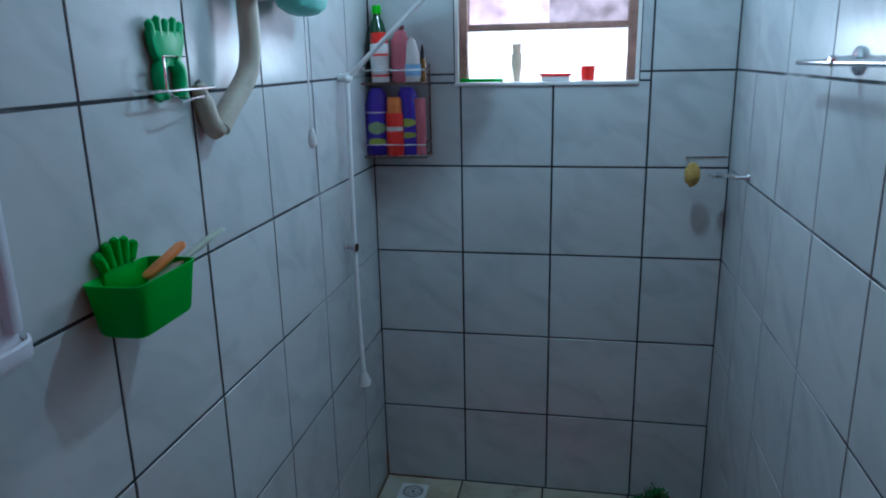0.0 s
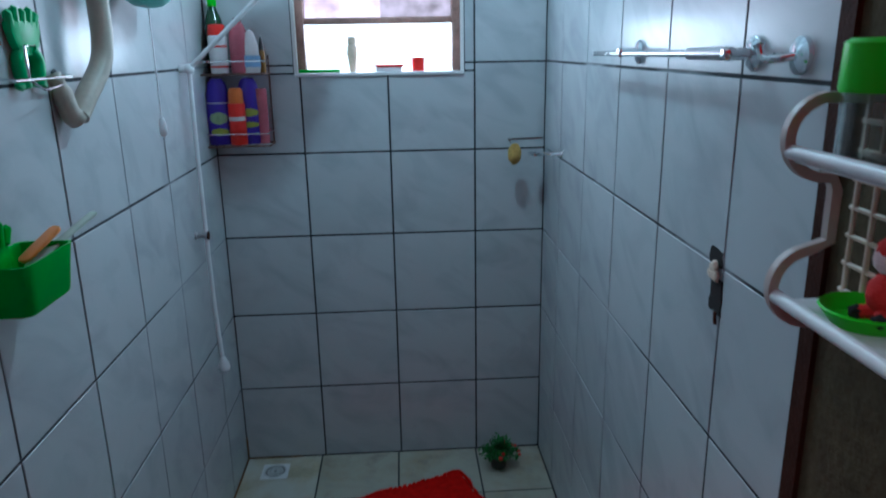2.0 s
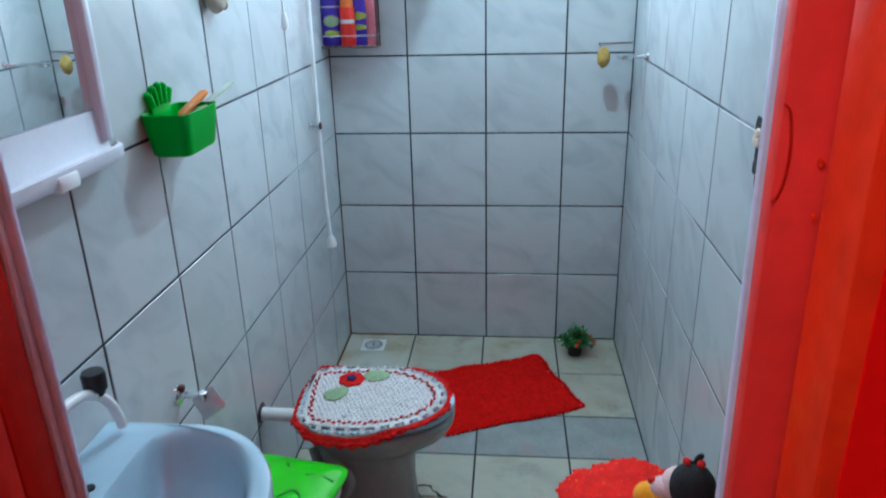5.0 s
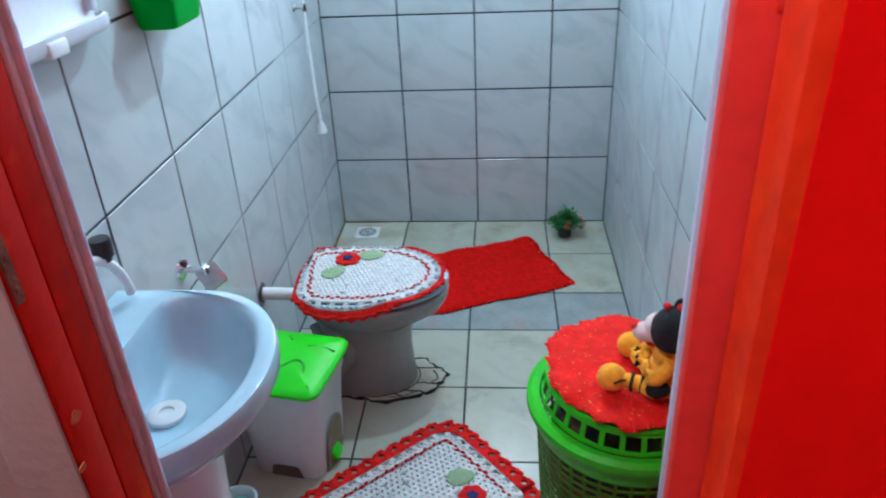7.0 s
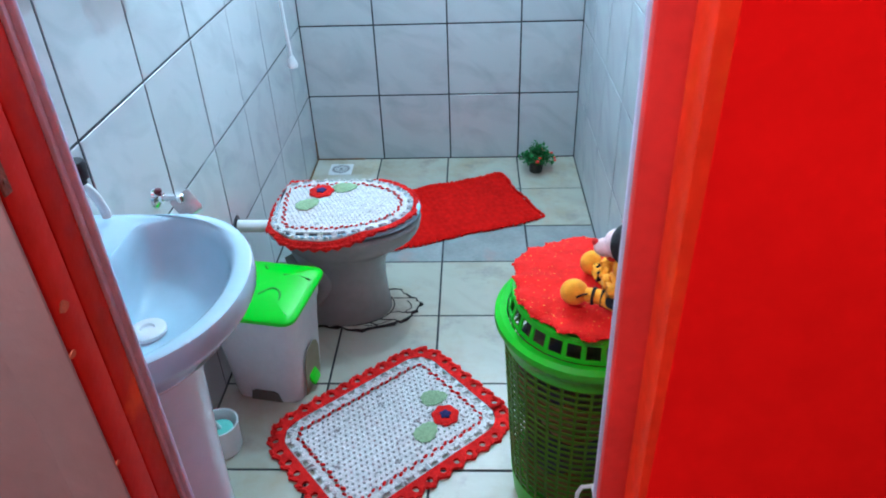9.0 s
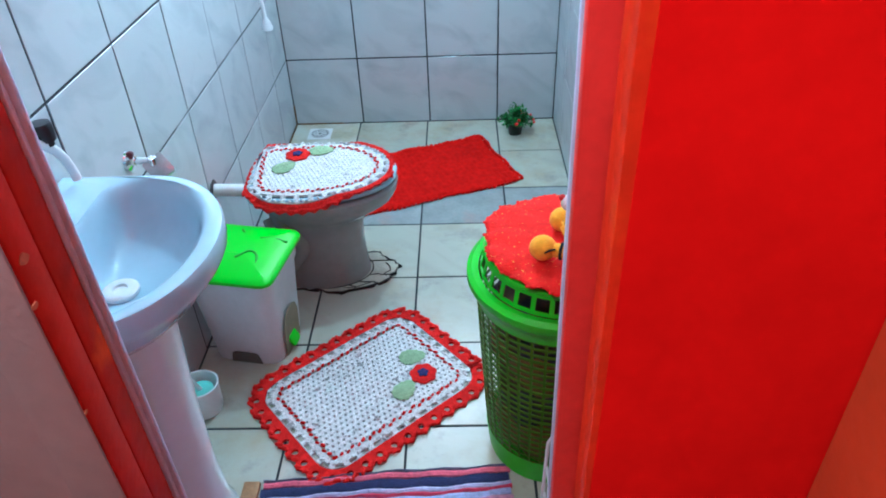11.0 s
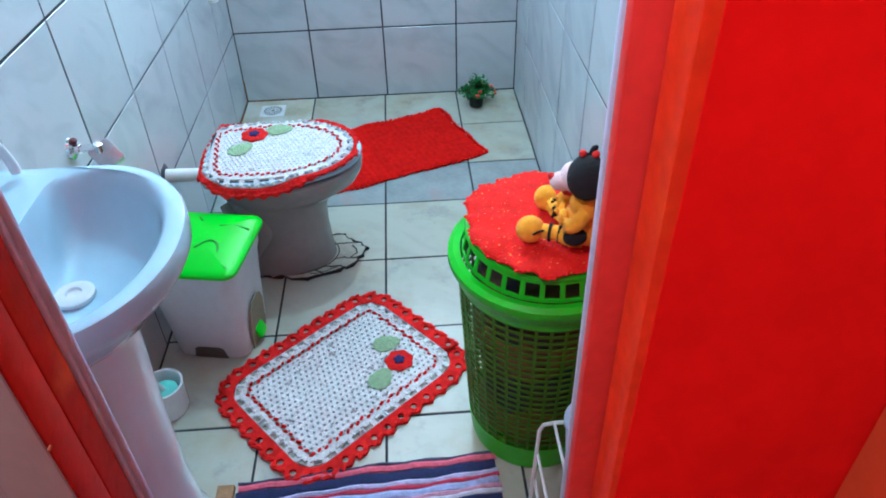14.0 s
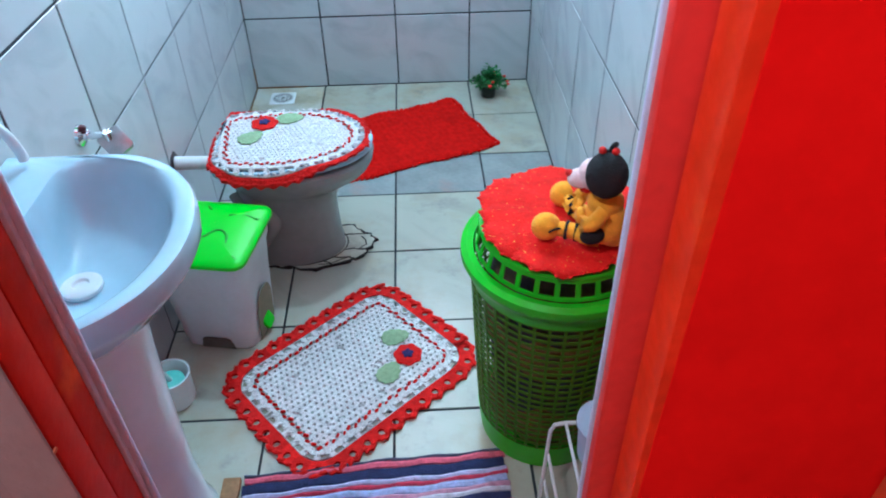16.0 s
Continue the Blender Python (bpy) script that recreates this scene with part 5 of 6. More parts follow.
def green_box():
    ob = thing("toothbrush_box", (XL, -1.56, 1.28), "green plastic wall box with a hand-shaped back", "wall box")
    y0, y1, z0, z1 = -1.655, -1.475, 1.285, 1.375
    bm = bmesh.new()
    n = 36
    cx, cy = XL + 0.052, (y0 + y1) / 2
    rings = []
    for w, d, z in ((0.078, 0.15, z0), (0.084, 0.158, z0 + 0.006), (0.1, 0.178, z1 - 0.006), (0.103, 0.182, z1), (0.096, 0.175, z1), (0.092, 0.17, z1 - 0.01), (0.078, 0.148, z0 + 0.01)):
        rings.append([bm.verts.new((cx + x, cy + y, z)) for x, y in resample(rounded_rect(w, d, 0.014, 3), n)])
    for a, b in zip(rings, rings[1:]):
        for i in range(n):
            bm.faces.new((a[i], a[(i + 1) % n], b[(i + 1) % n], b[i]))
    bm.faces.new(rings[0][::-1]), bm.faces.new(rings[-1])
    body = part("box", bm, GREEN, ob)
    # Dark green bars stand for the shadow inside the vent slots.
    bm = bmesh.new()
    for z in (1.318, 1.336, 1.354):
        box(bm, XL + 0.065, XL + 0.09, y1 - 0.0075 + (z - 1.354) * 0.18, y1 - 0.003 + (z - 1.354) * 0.18, z - 0.003, z + 0.003)
    part("vent_slots", bm, material("shadow_green", (0.004, 0.07, 0.008), 0.6, vary=0.1), body)
    bm = bmesh.new()
    hy = -1.565
    box(bm, XL + 0.001, XL + 0.012, hy - 0.042, hy + 0.042, 1.3, 1.4, 0.005)
    for k, (dy, h) in enumerate(((-0.036, 0.022), (-0.019, 0.032), (-0.001, 0.036), (0.017, 0.032), (0.035, 0.02))):
        tube(bm, [(XL + 0.009, hy + dy, 1.385), (XL + 0.009, hy + dy * 1.35, 1.388 + h)], 0.0085, 10)
        blob(bm, (XL + 0.009, hy + dy * 1.35, 1.388 + h), 0.0095, 0, sub=1)
    part("back_plate", bm, GREEN, ob, "green back with five rounded prongs")
    bm = bmesh.new()
    slab(bm, rounded_rect(0.095, 0.026, 0.01, 3), 0, 0.008, 0.002, pose(XL + 0.055, -1.5, 1.372, 0, -28, 66))
    tagged(mesh_object("toothbrush", bm, material("bright_orange_plastic", (0.85, 0.27, 0.06), 0.35, vary=0.08)), "orange plastic toothbrush handle in the green box", "toothbrush")
    bm = bmesh.new()
    slab(bm, rounded_rect(0.17, 0.022, 0.008, 3), 0, 0.004, 0.001, pose(XL + 0.075, -1.46, 1.372, 0, -24, 62))
    tagged(mesh_object("comb", bm, PALE_COMB), "pale plastic comb leaning in the green box", "comb")


green_box()


def green_clips():
    ob = thing("wire_hook_rack", (XL, -1.32, 1.65), "thin chrome wire wall rack under green clip", "hook rack")
    bm = bmesh.new()
    tube(bm, [(XL + 0.002, -1.45, 1.665), (XL + 0.035, -1.45, 1.66), (XL + 0.035, -1.23, 1.66), (XL + 0.002, -1.23, 1.665)], 0.003, 8)
    tube(bm, [(XL + 0.035, -1.4, 1.66), (XL + 0.035, -1.4, 1.72), (XL + 0.02, -1.33, 1.72), (XL + 0.004, -1.27, 1.72)], 0.0022, 8)
    tube(bm, [(XL + 0.035, -1.4, 1.66), (XL + 0.05, -1.38, 1.64), (XL + 0.04, -1.28, 1.645)], 0.0022, 8)
    part("wire", bm, CHROME, ob)
    bm = bmesh.new()
    blob(bm, (XL + 0.004, -1.232, 1.665), 0.012, 0, (0.5, 1, 1), None, 1)
    part("screw_cap", bm, BLACK, ob)
    ob = thing("green_hand_clip", (XL, -1.335, 1.66), "bright green plastic clip shaped with open fingers", "clip")
    bm = bmesh.new()
    hy = -1.348
    o = [(-0.026, 1.702), (0.026, 1.702), (0.044, 1.722), (0.054, 1.745), (0.052, 1.765), (-0.052, 1.765), (-0.054, 1.745), (-0.044, 1.722)]
    slab(bm, o, 0, 0.016, 0.004, pose(XL + 0.003, hy, 0, 90, 0, 90))
    part("palm", bm, CLIP_GREEN, ob)
    for dy, h in ((-0.046, 0.016), (-0.024, 0.024), (0.0, 0.02), (0.024, 0.024), (0.046, 0.016)):
        bm = bmesh.new()
        tube(bm, [(XL + 0.011, hy + dy * 0.9, 1.755), (XL + 0.014, hy + dy * 1.1, 1.765 + h * 0.8), (XL + 0.017, hy + dy * 1.12, 1.765 + h)], [0.0085, 0.008, 0.005], 8)
        part("finger", bm, CLIP_GREEN, ob)
    for dy in (-0.03, 0.03):
        bm = bmesh.new()
        tube(bm, arc([(XL + 0.011, hy + dy * 0.5, 1.715), (XL + 0.012, hy + dy * 1.15, 1.695), (XL + 0.012, hy + dy * 1.1, 1.670), (XL + 0.012, hy + dy * 0.9, 1.645)], 3), 0.0135, 10)
        blob(bm, (XL + 0.012, hy + dy * 1.35, 1.648), 0.014, 0, (0.7, 1.3, 0.7), None, 1)
        part("leg", bm, CLIP_GREEN, ob)


green_clips()


def pipe_and_cord():
    ob = thing("flush_down_pipe", (XL, -1.18, 1.6), "bent beige plastic down pipe from the high cistern", "pipe")
    bm = bmesh.new()
    tube(bm, arc([(XL + 0.03, -1.214, 1.578), (XL + 0.036, -1.175, 1.615), (XL + 0.048, -1.105, 1.68), (XL + 0.052, -1.085, 1.74), (XL + 0.052, -1.083, 1.82), (XL + 0.052, -1.083, 2.0)], 6), 0.023, 18)
    part("pipe", bm, BEIGE_PVC, ob)
    bm = bmesh.new()
    tube(bm, arc([(XL + 0.004, -1.243, 1.665), (XL + 0.016, -1.24, 1.63), (XL + 0.022, -1.232, 1.59), (XL + 0.028, -1.214, 1.572)], 4), [0.016] * 4 + [0.02] * 5 + [0.023] * 4, 16)
    part("elbow", bm, BEIGE_PVC, ob, "dirty beige elbow")
    bm = bmesh.new()
    box(bm, XL + 0.016, XL + 0.09, -1.12, -1.045, 1.835, 2.0, 0.006)
    part("outlet_cuff", bm, DULL_CHROME, ob, "grey outlet cuff")
    ob = thing("flush_cistern", (XL, -0.85, 2.0), "white plastic flush cistern high on the wall", "cistern")
    bm = bmesh.new()
    box(bm, XL + 0.001, XL + 0.15, -1.12, -0.72, 2.0, 2.3, 0.02)
    part("tank", bm, WHITE_PLASTIC, ob)
    bm = bmesh.new()
    tube(bm, [(XL + 0.06, -0.775, 2.0), (XL + 0.06, -0.775, 1.53)], 0.0016, 6)
    part("cord", bm, WHITE_PLASTIC, ob)
    bm = bmesh.new()
    lathe(bm, [(0, 0.05), (0.006, 0.05), (0.011, 0.03), (0.011, 0.008), (0.006, 0), (0, 0)], (XL + 0.06, -0.775, 1.483), 14)
    part("pull_knob", bm, WHITE_PLASTIC, ob)
    bm = bmesh.new()
    n = 30
    rings = []
    rnd = random.Random(4)
    for z, r in ((1.815, 0.02), (1.82, 0.055), (1.835, 0.085), (1.87, 0.1), (1.92, 0.098), (1.97, 0.07), (2.0, 0.02)):
        rings.append([bm.verts.new((XL + 0.075 + 0.55 * r * math.cos(2 * math.pi * k / n) * (1 + 0.08 * rnd.random()), -0.82 + r * 1.15 * math.sin(2 * math.pi * k / n) * (1 + 0.06 * rnd.random()), z)) for k in range(n)])
    for a, b in zip(rings, rings[1:]):
        for i in range(n):
            bm.faces.new((a[i], a[(i + 1) % n], b[(i + 1) % n], b[i]))
    bm.faces.new(rings[0][::-1]), bm.faces.new(rings[-1])
    tagged(mesh_object("hanging_bag", bm, TEAL), "crinkled teal plastic bag hanging under the cistern", "plastic bag")


pipe_and_cord()


# ---- shower ----
def shower():
    ob = thing("shower_hose", (XL, -0.36, 1.65), "thin white shower pipe with a hose hanging down", "shower hose")
    bm = bmesh.new()
    tube(bm, [(XL + 0.03, -0.36, 1.652), (0.02, -0.42, 1.93), (0.12, -0.44, 2.02)], 0.008, 12)
    part("arm", bm, WHITE_PLASTIC, ob, "slanting white plastic shower arm")
    bm = bmesh.new()
    blob(bm, (XL + 0.03, -0.36, 1.652), 0.018)
    tube(bm, [(XL + 0.001, -0.36, 1.652), (XL + 0.03, -0.36, 1.652)], 0.014, 14)
    part("elbow", bm, WHITE_PLASTIC, ob)
    bm = bmesh.new()
    tube(bm, arc([(XL + 0.03, -0.36, 1.645), (XL + 0.03, -0.37, 1.4), (XL + 0.034, -0.385, 1.1), (XL + 0.04, -0.4, 0.85), (XL + 0.052, -0.415, 0.66)], 6), 0.0075, 10)
    part("hose", bm, WHITE_PLASTIC, ob)
    bm = bmesh.new()
    lathe(bm, [(0, 0), (0.02, 0), (0.022, 0.01), (0.016, 0.03), (0.009, 0.045), (0, 0.045)], (XL + 0.054, -0.416, 0.618), 18)
    part("hand_spray", bm, WHITE_PLASTIC, ob, "small white spray head")
    ob = thing("electric_shower", (0.2, -0.45, 2.0), "white plastic electric shower unit", "shower")
    bm = bmesh.new()
    lathe(bm, [(0, 0), (0.09, 0), (0.1, 0.02), (0.09, 0.1), (0.05, 0.15), (0, 0.16)], (0.2, -0.45, 2.0), 28)
    part("body", bm, WHITE_PLASTIC, ob)
    ob = thing("valve_stub", (XL, -0.4, 1.1), "small bare metal valve stem in the wall", "valve")
    bm = bmesh.new()
    lathe(bm, [(0, 0), (0.016, 0), (0.014, 0.004), (0.006, 0.006), (0.006, 0.03), (0.013, 0.03), (0.013, 0.042), (0, 0.042)], (XL, -0.39, 1.102), 16, pose(0, 0, 0, 0, 90, 0))
    part("stem", bm, DULL_CHROME, ob)
    bm = bmesh.new()
    lathe(bm, [(0, 0), (0.015, 0), (0.016, 0.004), (0, 0.004)], (XL + 0.04, -0.39, 1.102), 6, pose(0, 0, 0, 0, 90, 0))
    part("nut", bm, DARK_WOOD, ob)


shower()


# ---- corner caddy and bottles ----
def caddy():
    ob = thing("wire_shower_caddy", (-0.23, -0.06, 1.36), "two-tier wire caddy hung in the shower corner", "caddy")
    for z in (1.368, 1.625):
        for dz, r in ((0.0, 0.0035), (0.045, 0.0028)):
            bm = bmesh.new()
            tube(bm, [(XL + 0.004, -0.125, z + dz), (-0.115, -0.125, z + dz), (-0.108, -0.118, z + dz), (-0.108, -0.006, z + dz), (XL + 0.004, -0.006, z + dz)], r, 8, True)
            part("rail", bm, CHROME if dz else RUST, ob)
        for k in range(7):
            bm = bmesh.new()
            x = XL + 0.02 + 0.03 * k
            tube(bm, [(x, -0.125, z), (x, -0.006, z)], 0.002, 6)
            part("wire", bm, RUST, ob)
    for x in (XL + 0.006, -0.112):
        bm = bmesh.new()
        tube(bm, [(x, -0.008, 1.36), (x, -0.008, 1.69)], 0.003, 8)
        part("upright", bm, RUST, ob)


caddy()


def bottle(name, label, at, profile, mat, cap=None, squash=(1, 0.7), labels=()):
    ob = thing(name, at, label, "bottle", "toiletries in the shower caddy")
    bm = bmesh.new()
    lathe(bm, profile, at, 24, None, squash)
    part("body", bm, mat, ob)
    if cap:
        cp, cm = cap
        bm = bmesh.new()
        lathe(bm, cp, at, 20, None, squash if len(cap) < 3 else (1, 1))
        part("cap", bm, cm, ob)
    for (z0, z1, r, m) in labels:
        bm = bmesh.new()
        n = 14
        rows = []
        for i in range(7):
            # printed patches are rounded, plain bands run right across
            z, w = z0 + (z1 - z0) * i / 6, 70.0
            if m in (YELLOW_GREEN, LEAF_YARN):
                w = 6 + 38 * math.sqrt(max(0.0, 1 - (i / 3 - 1) ** 2))
            rows.append([bm.verts.new((at[0] + (r + 0.0008) * squash[0] * math.cos(radians(275 - w + 2 * w * k / n)), at[1] + (r + 0.0008) * squash[1] * math.sin(radians(275 - w + 2 * w * k / n)), at[2] + z)) for k in range(n + 1)])
        for lo, hi in zip(rows, rows[1:]):
            for k in range(n):
                bm.faces.new((lo[k], lo[k + 1], hi[k + 1], hi[k]))
        part("printed_band", bm, m, ob)
    return ob


YELLOW_GREEN = material("yellow_green_label", (0.35, 0.42, 0.06), 0.5, vary=0.2)
WHITE_LABEL = material("white_label", (0.75, 0.72, 0.72), 0.5, vary=0.1)
SHAMPOO = [(0, 0), (0.04, 0), (0.0445, 0.006), (0.0455, 0.12), (0.042, 0.18), (0.032, 0.222), (0.02, 0.238), (0, 0.24)]
z1, z2 = 1.372, 1.629
bottle("shampoo_bottle", "purple shampoo bottle with yellow-green print", (-0.294, -0.07, z1), SHAMPOO, PURPLE, None, (1, 0.72), [(0.034, 0.062, 0.0455, YELLOW_GREEN), (0.075, 0.12, 0.0455, LEAF_YARN), (0.15, 0.154, 0.0445, WHITE_LABEL)])
bottle("shampoo_bottle", "purple shampoo bottle behind the red one", (-0.185, -0.055, z1), SHAMPOO, PURPLE, None, (1, 0.72), [(0.06, 0.082, 0.0455, YELLOW_GREEN), (0.1, 0.13, 0.0455, YELLOW_GREEN)])
bottle("spray_bottle", "red bottle with orange cap and white band", (-0.225, -0.09, z1), [(0, 0), (0.029, 0), (0.031, 0.004), (0.031, 0.145), (0.029, 0.15), (0, 0.15)], RED_BOTTLE, ([(0.026, 0.15), (0.027, 0.152), (0.026, 0.196), (0.02, 0.205), (0, 0.206)], ORANGE), (1, 1), [(0.088, 0.103, 0.031, WHITE_LABEL)])
bottle("conditioner_bottle", "slim dark pink bottle", (-0.138, -0.06, z1), [(0, 0), (0.02, 0), (0.021, 0.18), (0.02, 0.2), (0, 0.2)], PINK_BOTTLE, None, (1, 1))
bottle("lotion_bottle", "white bottle with red cap and red print", (-0.272, -0.085, z2), [(0, 0), (0.03, 0), (0.032, 0.005), (0.034, 0.125), (0.03, 0.132), (0, 0.132)], WHITE_LABEL, ([(0.031, 0.132), (0.032, 0.135), (0.029, 0.168), (0, 0.17)], RED_BOTTLE), (1, 0.8), [(0.02, 0.026, 0.0335, RED_BOTTLE), (0.09, 0.097, 0.034, RED_BOTTLE)])
bottle("green_bottle", "dark green bottle with bright green cap", (-0.29, -0.04, z2), [(0, 0), (0.032, 0), (0.034, 0.15), (0.028, 0.19), (0.014, 0.225), (0.013, 0.235), (0, 0.235)], GREEN_BOTTLE, ([(0.015, 0.232), (0.016, 0.234), (0.016, 0.262), (0, 0.264)], LIME), (1, 1))
bottle("soap_bottle", "rounded bottle of pink liquid", (-0.2, -0.07, z2), [(0, 0), (0.03, 0), (0.034, 0.01), (0.036, 0.09), (0.032, 0.14), (0.02, 0.168), (0.014, 0.176), (0, 0.177)], PINK_BOTTLE, ([(0.015, 0.174), (0.016, 0.19), (0, 0.191)], material("dark_red_cap", (0.15, 0.02, 0.03), 0.4)), (1, 0.8))
bottle("refill_pouch", "clear and pale blue plastic pouch", (-0.158, -0.08, z2), [(0, 0), (0.028, 0), (0.032, 0.02), (0.028, 0.09), (0.014, 0.14), (0, 0.15)], WHITE_LABEL, None, (1, 0.5), [(0.02, 0.06, 0.0335, PALE_BLUE)])
bottle("dropper_bottle", "amber dropper bottle with pointed black cap", (-0.122, -0.07, z2), [(0, 0), (0.013, 0), (0.013, 0.07), (0.008, 0.08), (0, 0.08)], AMBER, ([(0.009, 0.078), (0.009, 0.09), (0.003, 0.125), (0, 0.126)], BLACK), (1, 1))


# ---- window sill ----
def sill_things():
    z = wz0 + 0.0015
    ob = thing("hair_comb", (0.07, 0.03, z), "long flat green comb lying on the window sill", "comb")
    bm = bmesh.new()
    box(bm, -0.005, 0.15, 0.015, 0.045, z, z + 0.012, 0.003)
    part("body", bm, GREEN, ob)
    ob = thing("toy_bottle", (0.197, 0.05, z), "cream bottle with figure-shaped top on window sill", "bottle")
    bm = bmesh.new()
    lathe(bm, [(0, 0), (0.012, 0), (0.015, 0.02), (0.019, 0.05), (0.02, 0.06), (0, 0.06)], (0.197, 0.05, z), 20)
    part("body", bm, CREAM, ob)
    bm = bmesh.new()
    lathe(bm, [(0, 0.06), (0.021, 0.06), (0.022, 0.066), (0.02, 0.075), (0.021, 0.09), (0.015, 0.1), (0.017, 0.115), (0.016, 0.13), (0, 0.13)], (0.197, 0.05, z), 20)
    part("cap", bm, CREAM, ob, "peach-coloured cap")
    ob = thing("soap_dish", (0.335, 0.04, z), "white soap dish with a red lid", "soap dish")
    bm = bmesh.new()
    slab(bm, rounded_rect(0.1, 0.06, 0.012, 4), 0, 0.016, 0.003, pose(0.335, 0.045, z))
    part("dish", bm, WHITE_PLASTIC, ob)
    bm = bmesh.new()
    slab(bm, rounded_rect(0.114, 0.07, 0.014, 4), 0.016, 0.026, 0.003, pose(0.335, 0.045, z))
    part("lid", bm, RED_BOTTLE, ob)
    ob = thing("red_cup", (0.447, 0.04, z), "small red cup on the window sill", "cup")
    bm = bmesh.new()
    lathe(bm, [(0, 0), (0.023, 0), (0.026, 0.05), (0.023, 0.05), (0.021, 0.006), (0, 0.006)], (0.447, 0.045, z), 24)
    part("cup", bm, RED_BOTTLE, ob)


sill_things()


# ---- right-hand wall ----
def towel_bar():
    ob = thing("towel_bar", (XR, -1.3, 1.685), "chrome towel bar with two round wall mounts", "towel bar")
    turn = pose(0, 0, 0, 0, -90, 0)
    bm = bmesh.new()
    tube(bm, [(XR - 0.045, -0.87, 1.683), (XR - 0.045, -1.66, 1.687)], 0.0065, 14)
    part("bar", bm, CHROME, ob)
    bm = bmesh.new()
    tube(bm, [(XR - 0.045, -1.5, 1.686), (XR - 0.045, -1.645, 1.687)], 0.0105, 16)
    part("sleeve", bm, DULL_CHROME, ob, "grey sleeve over the bar")
    for y in (-1.1, -1.655):
        bm = bmesh.new()
        lathe(bm, [(0, 0), (0.027, 0), (0.027, 0.006), (0.023, 0.01), (0.01, 0.013), (0.009, 0.036), (0.0115, 0.042), (0.0115, 0.05), (0.008, 0.055), (0, 0.056)], (XR, y, 1.687), 26, turn)
        part("mount", bm, CHROME, ob)
    ob = thing("robe_hook", (XR, -1.79, 1.685), "chrome robe hook beside the towel bar", "hook")
    bm = bmesh.new()
    lathe(bm, [(0, 0), (0.027, 0), (0.026, 0.008), (0.015, 0.014), (0, 0.016)], (XR, -1.79, 1.685), 26, turn)
    part("mount", bm, CHROME, ob)
    bm = bmesh.new()
    tube(bm, arc([(XR - 0.01, -1.79, 1.685), (XR - 0.03, -1.778, 1.681), (XR - 0.042, -1.758, 1.682), (XR - 0.044, -1.748, 1.7)], 5), [0.0065] * 15 + [0.009], 10)
    part("prong", bm, CHROME, ob)
    # Black discs paint the dark depth of two screw holes.
    for y in (-1.71, -1.735):
        ob = thing("screw_hole", (XR, y, 1.685), "small black screw hole in the tiles", "screw hole", "screw holes")
        bm = bmesh.new()
        lathe(bm, [(0, 0), (0.004, 0), (0.0035, 0.001), (0, 0.001)], (XR - 0.0002, y, 1.685), 10, turn)
        part("plug", bm, BLACK, ob)


towel_bar()


def broken_spot():
    ob = thing("broken_switch_hole", (XR, -1.585, 1.29), "dark broken hole in the tiles with torn plastic", "wall hole")
    # Thin black slabs on the tile paint the dark inside of the hole.
    dark = material("hole_dark_patch", (0.012, 0.008, 0.008), 0.95, vary=0.3)
    rnd = random.Random(6)
    for yc, zc, w, h in ((-1.58, 1.333, 0.05, 0.03), (-1.592, 1.265, 0.048, 0.062)):
        bm = bmesh.new()
        o = [(x + rnd.uniform(-0.004, 0.004), y + rnd.uniform(-0.004, 0.004)) for x, y in resample(rounded_rect(w, h, 0.003, 2), 18)]
        slab(bm, o, 0, 0.0015, 0, Matrix.Translation((XR - 0.0002, yc, zc)) @ pose(0, 0, 0, 90, 0, -90))
        part("hole", bm, dark, ob)
    bm = bmesh.new()
    for k in range(7):
        blob(bm, (XR - 0.006, -1.578 + rnd.uniform(-0.022, 0.022), 1.305 + rnd.uniform(-0.016, 0.014)), rnd.uniform(0.008, 0.014), 0, (0.5, 1, rnd.uniform(0.5, 1.1)), pose(0, 0, 0, rnd.uniform(0, 90), 0, 0), 1)
    part("torn_plastic", bm, CREAM, ob, "torn cream plastic stub")
    bm = bmesh.new()
    tube(bm, arc([(XR - 0.004, -1.6, 1.235), (XR - 0.003, -1.6, 1.22), (XR - 0.003, -1.603, 1.212)], 3), 0.003, 6)
    part("rust_stain", bm, material("rust_brown", (0.12, 0.04, 0.025), 0.9, vary=0.3), ob)


broken_spot()


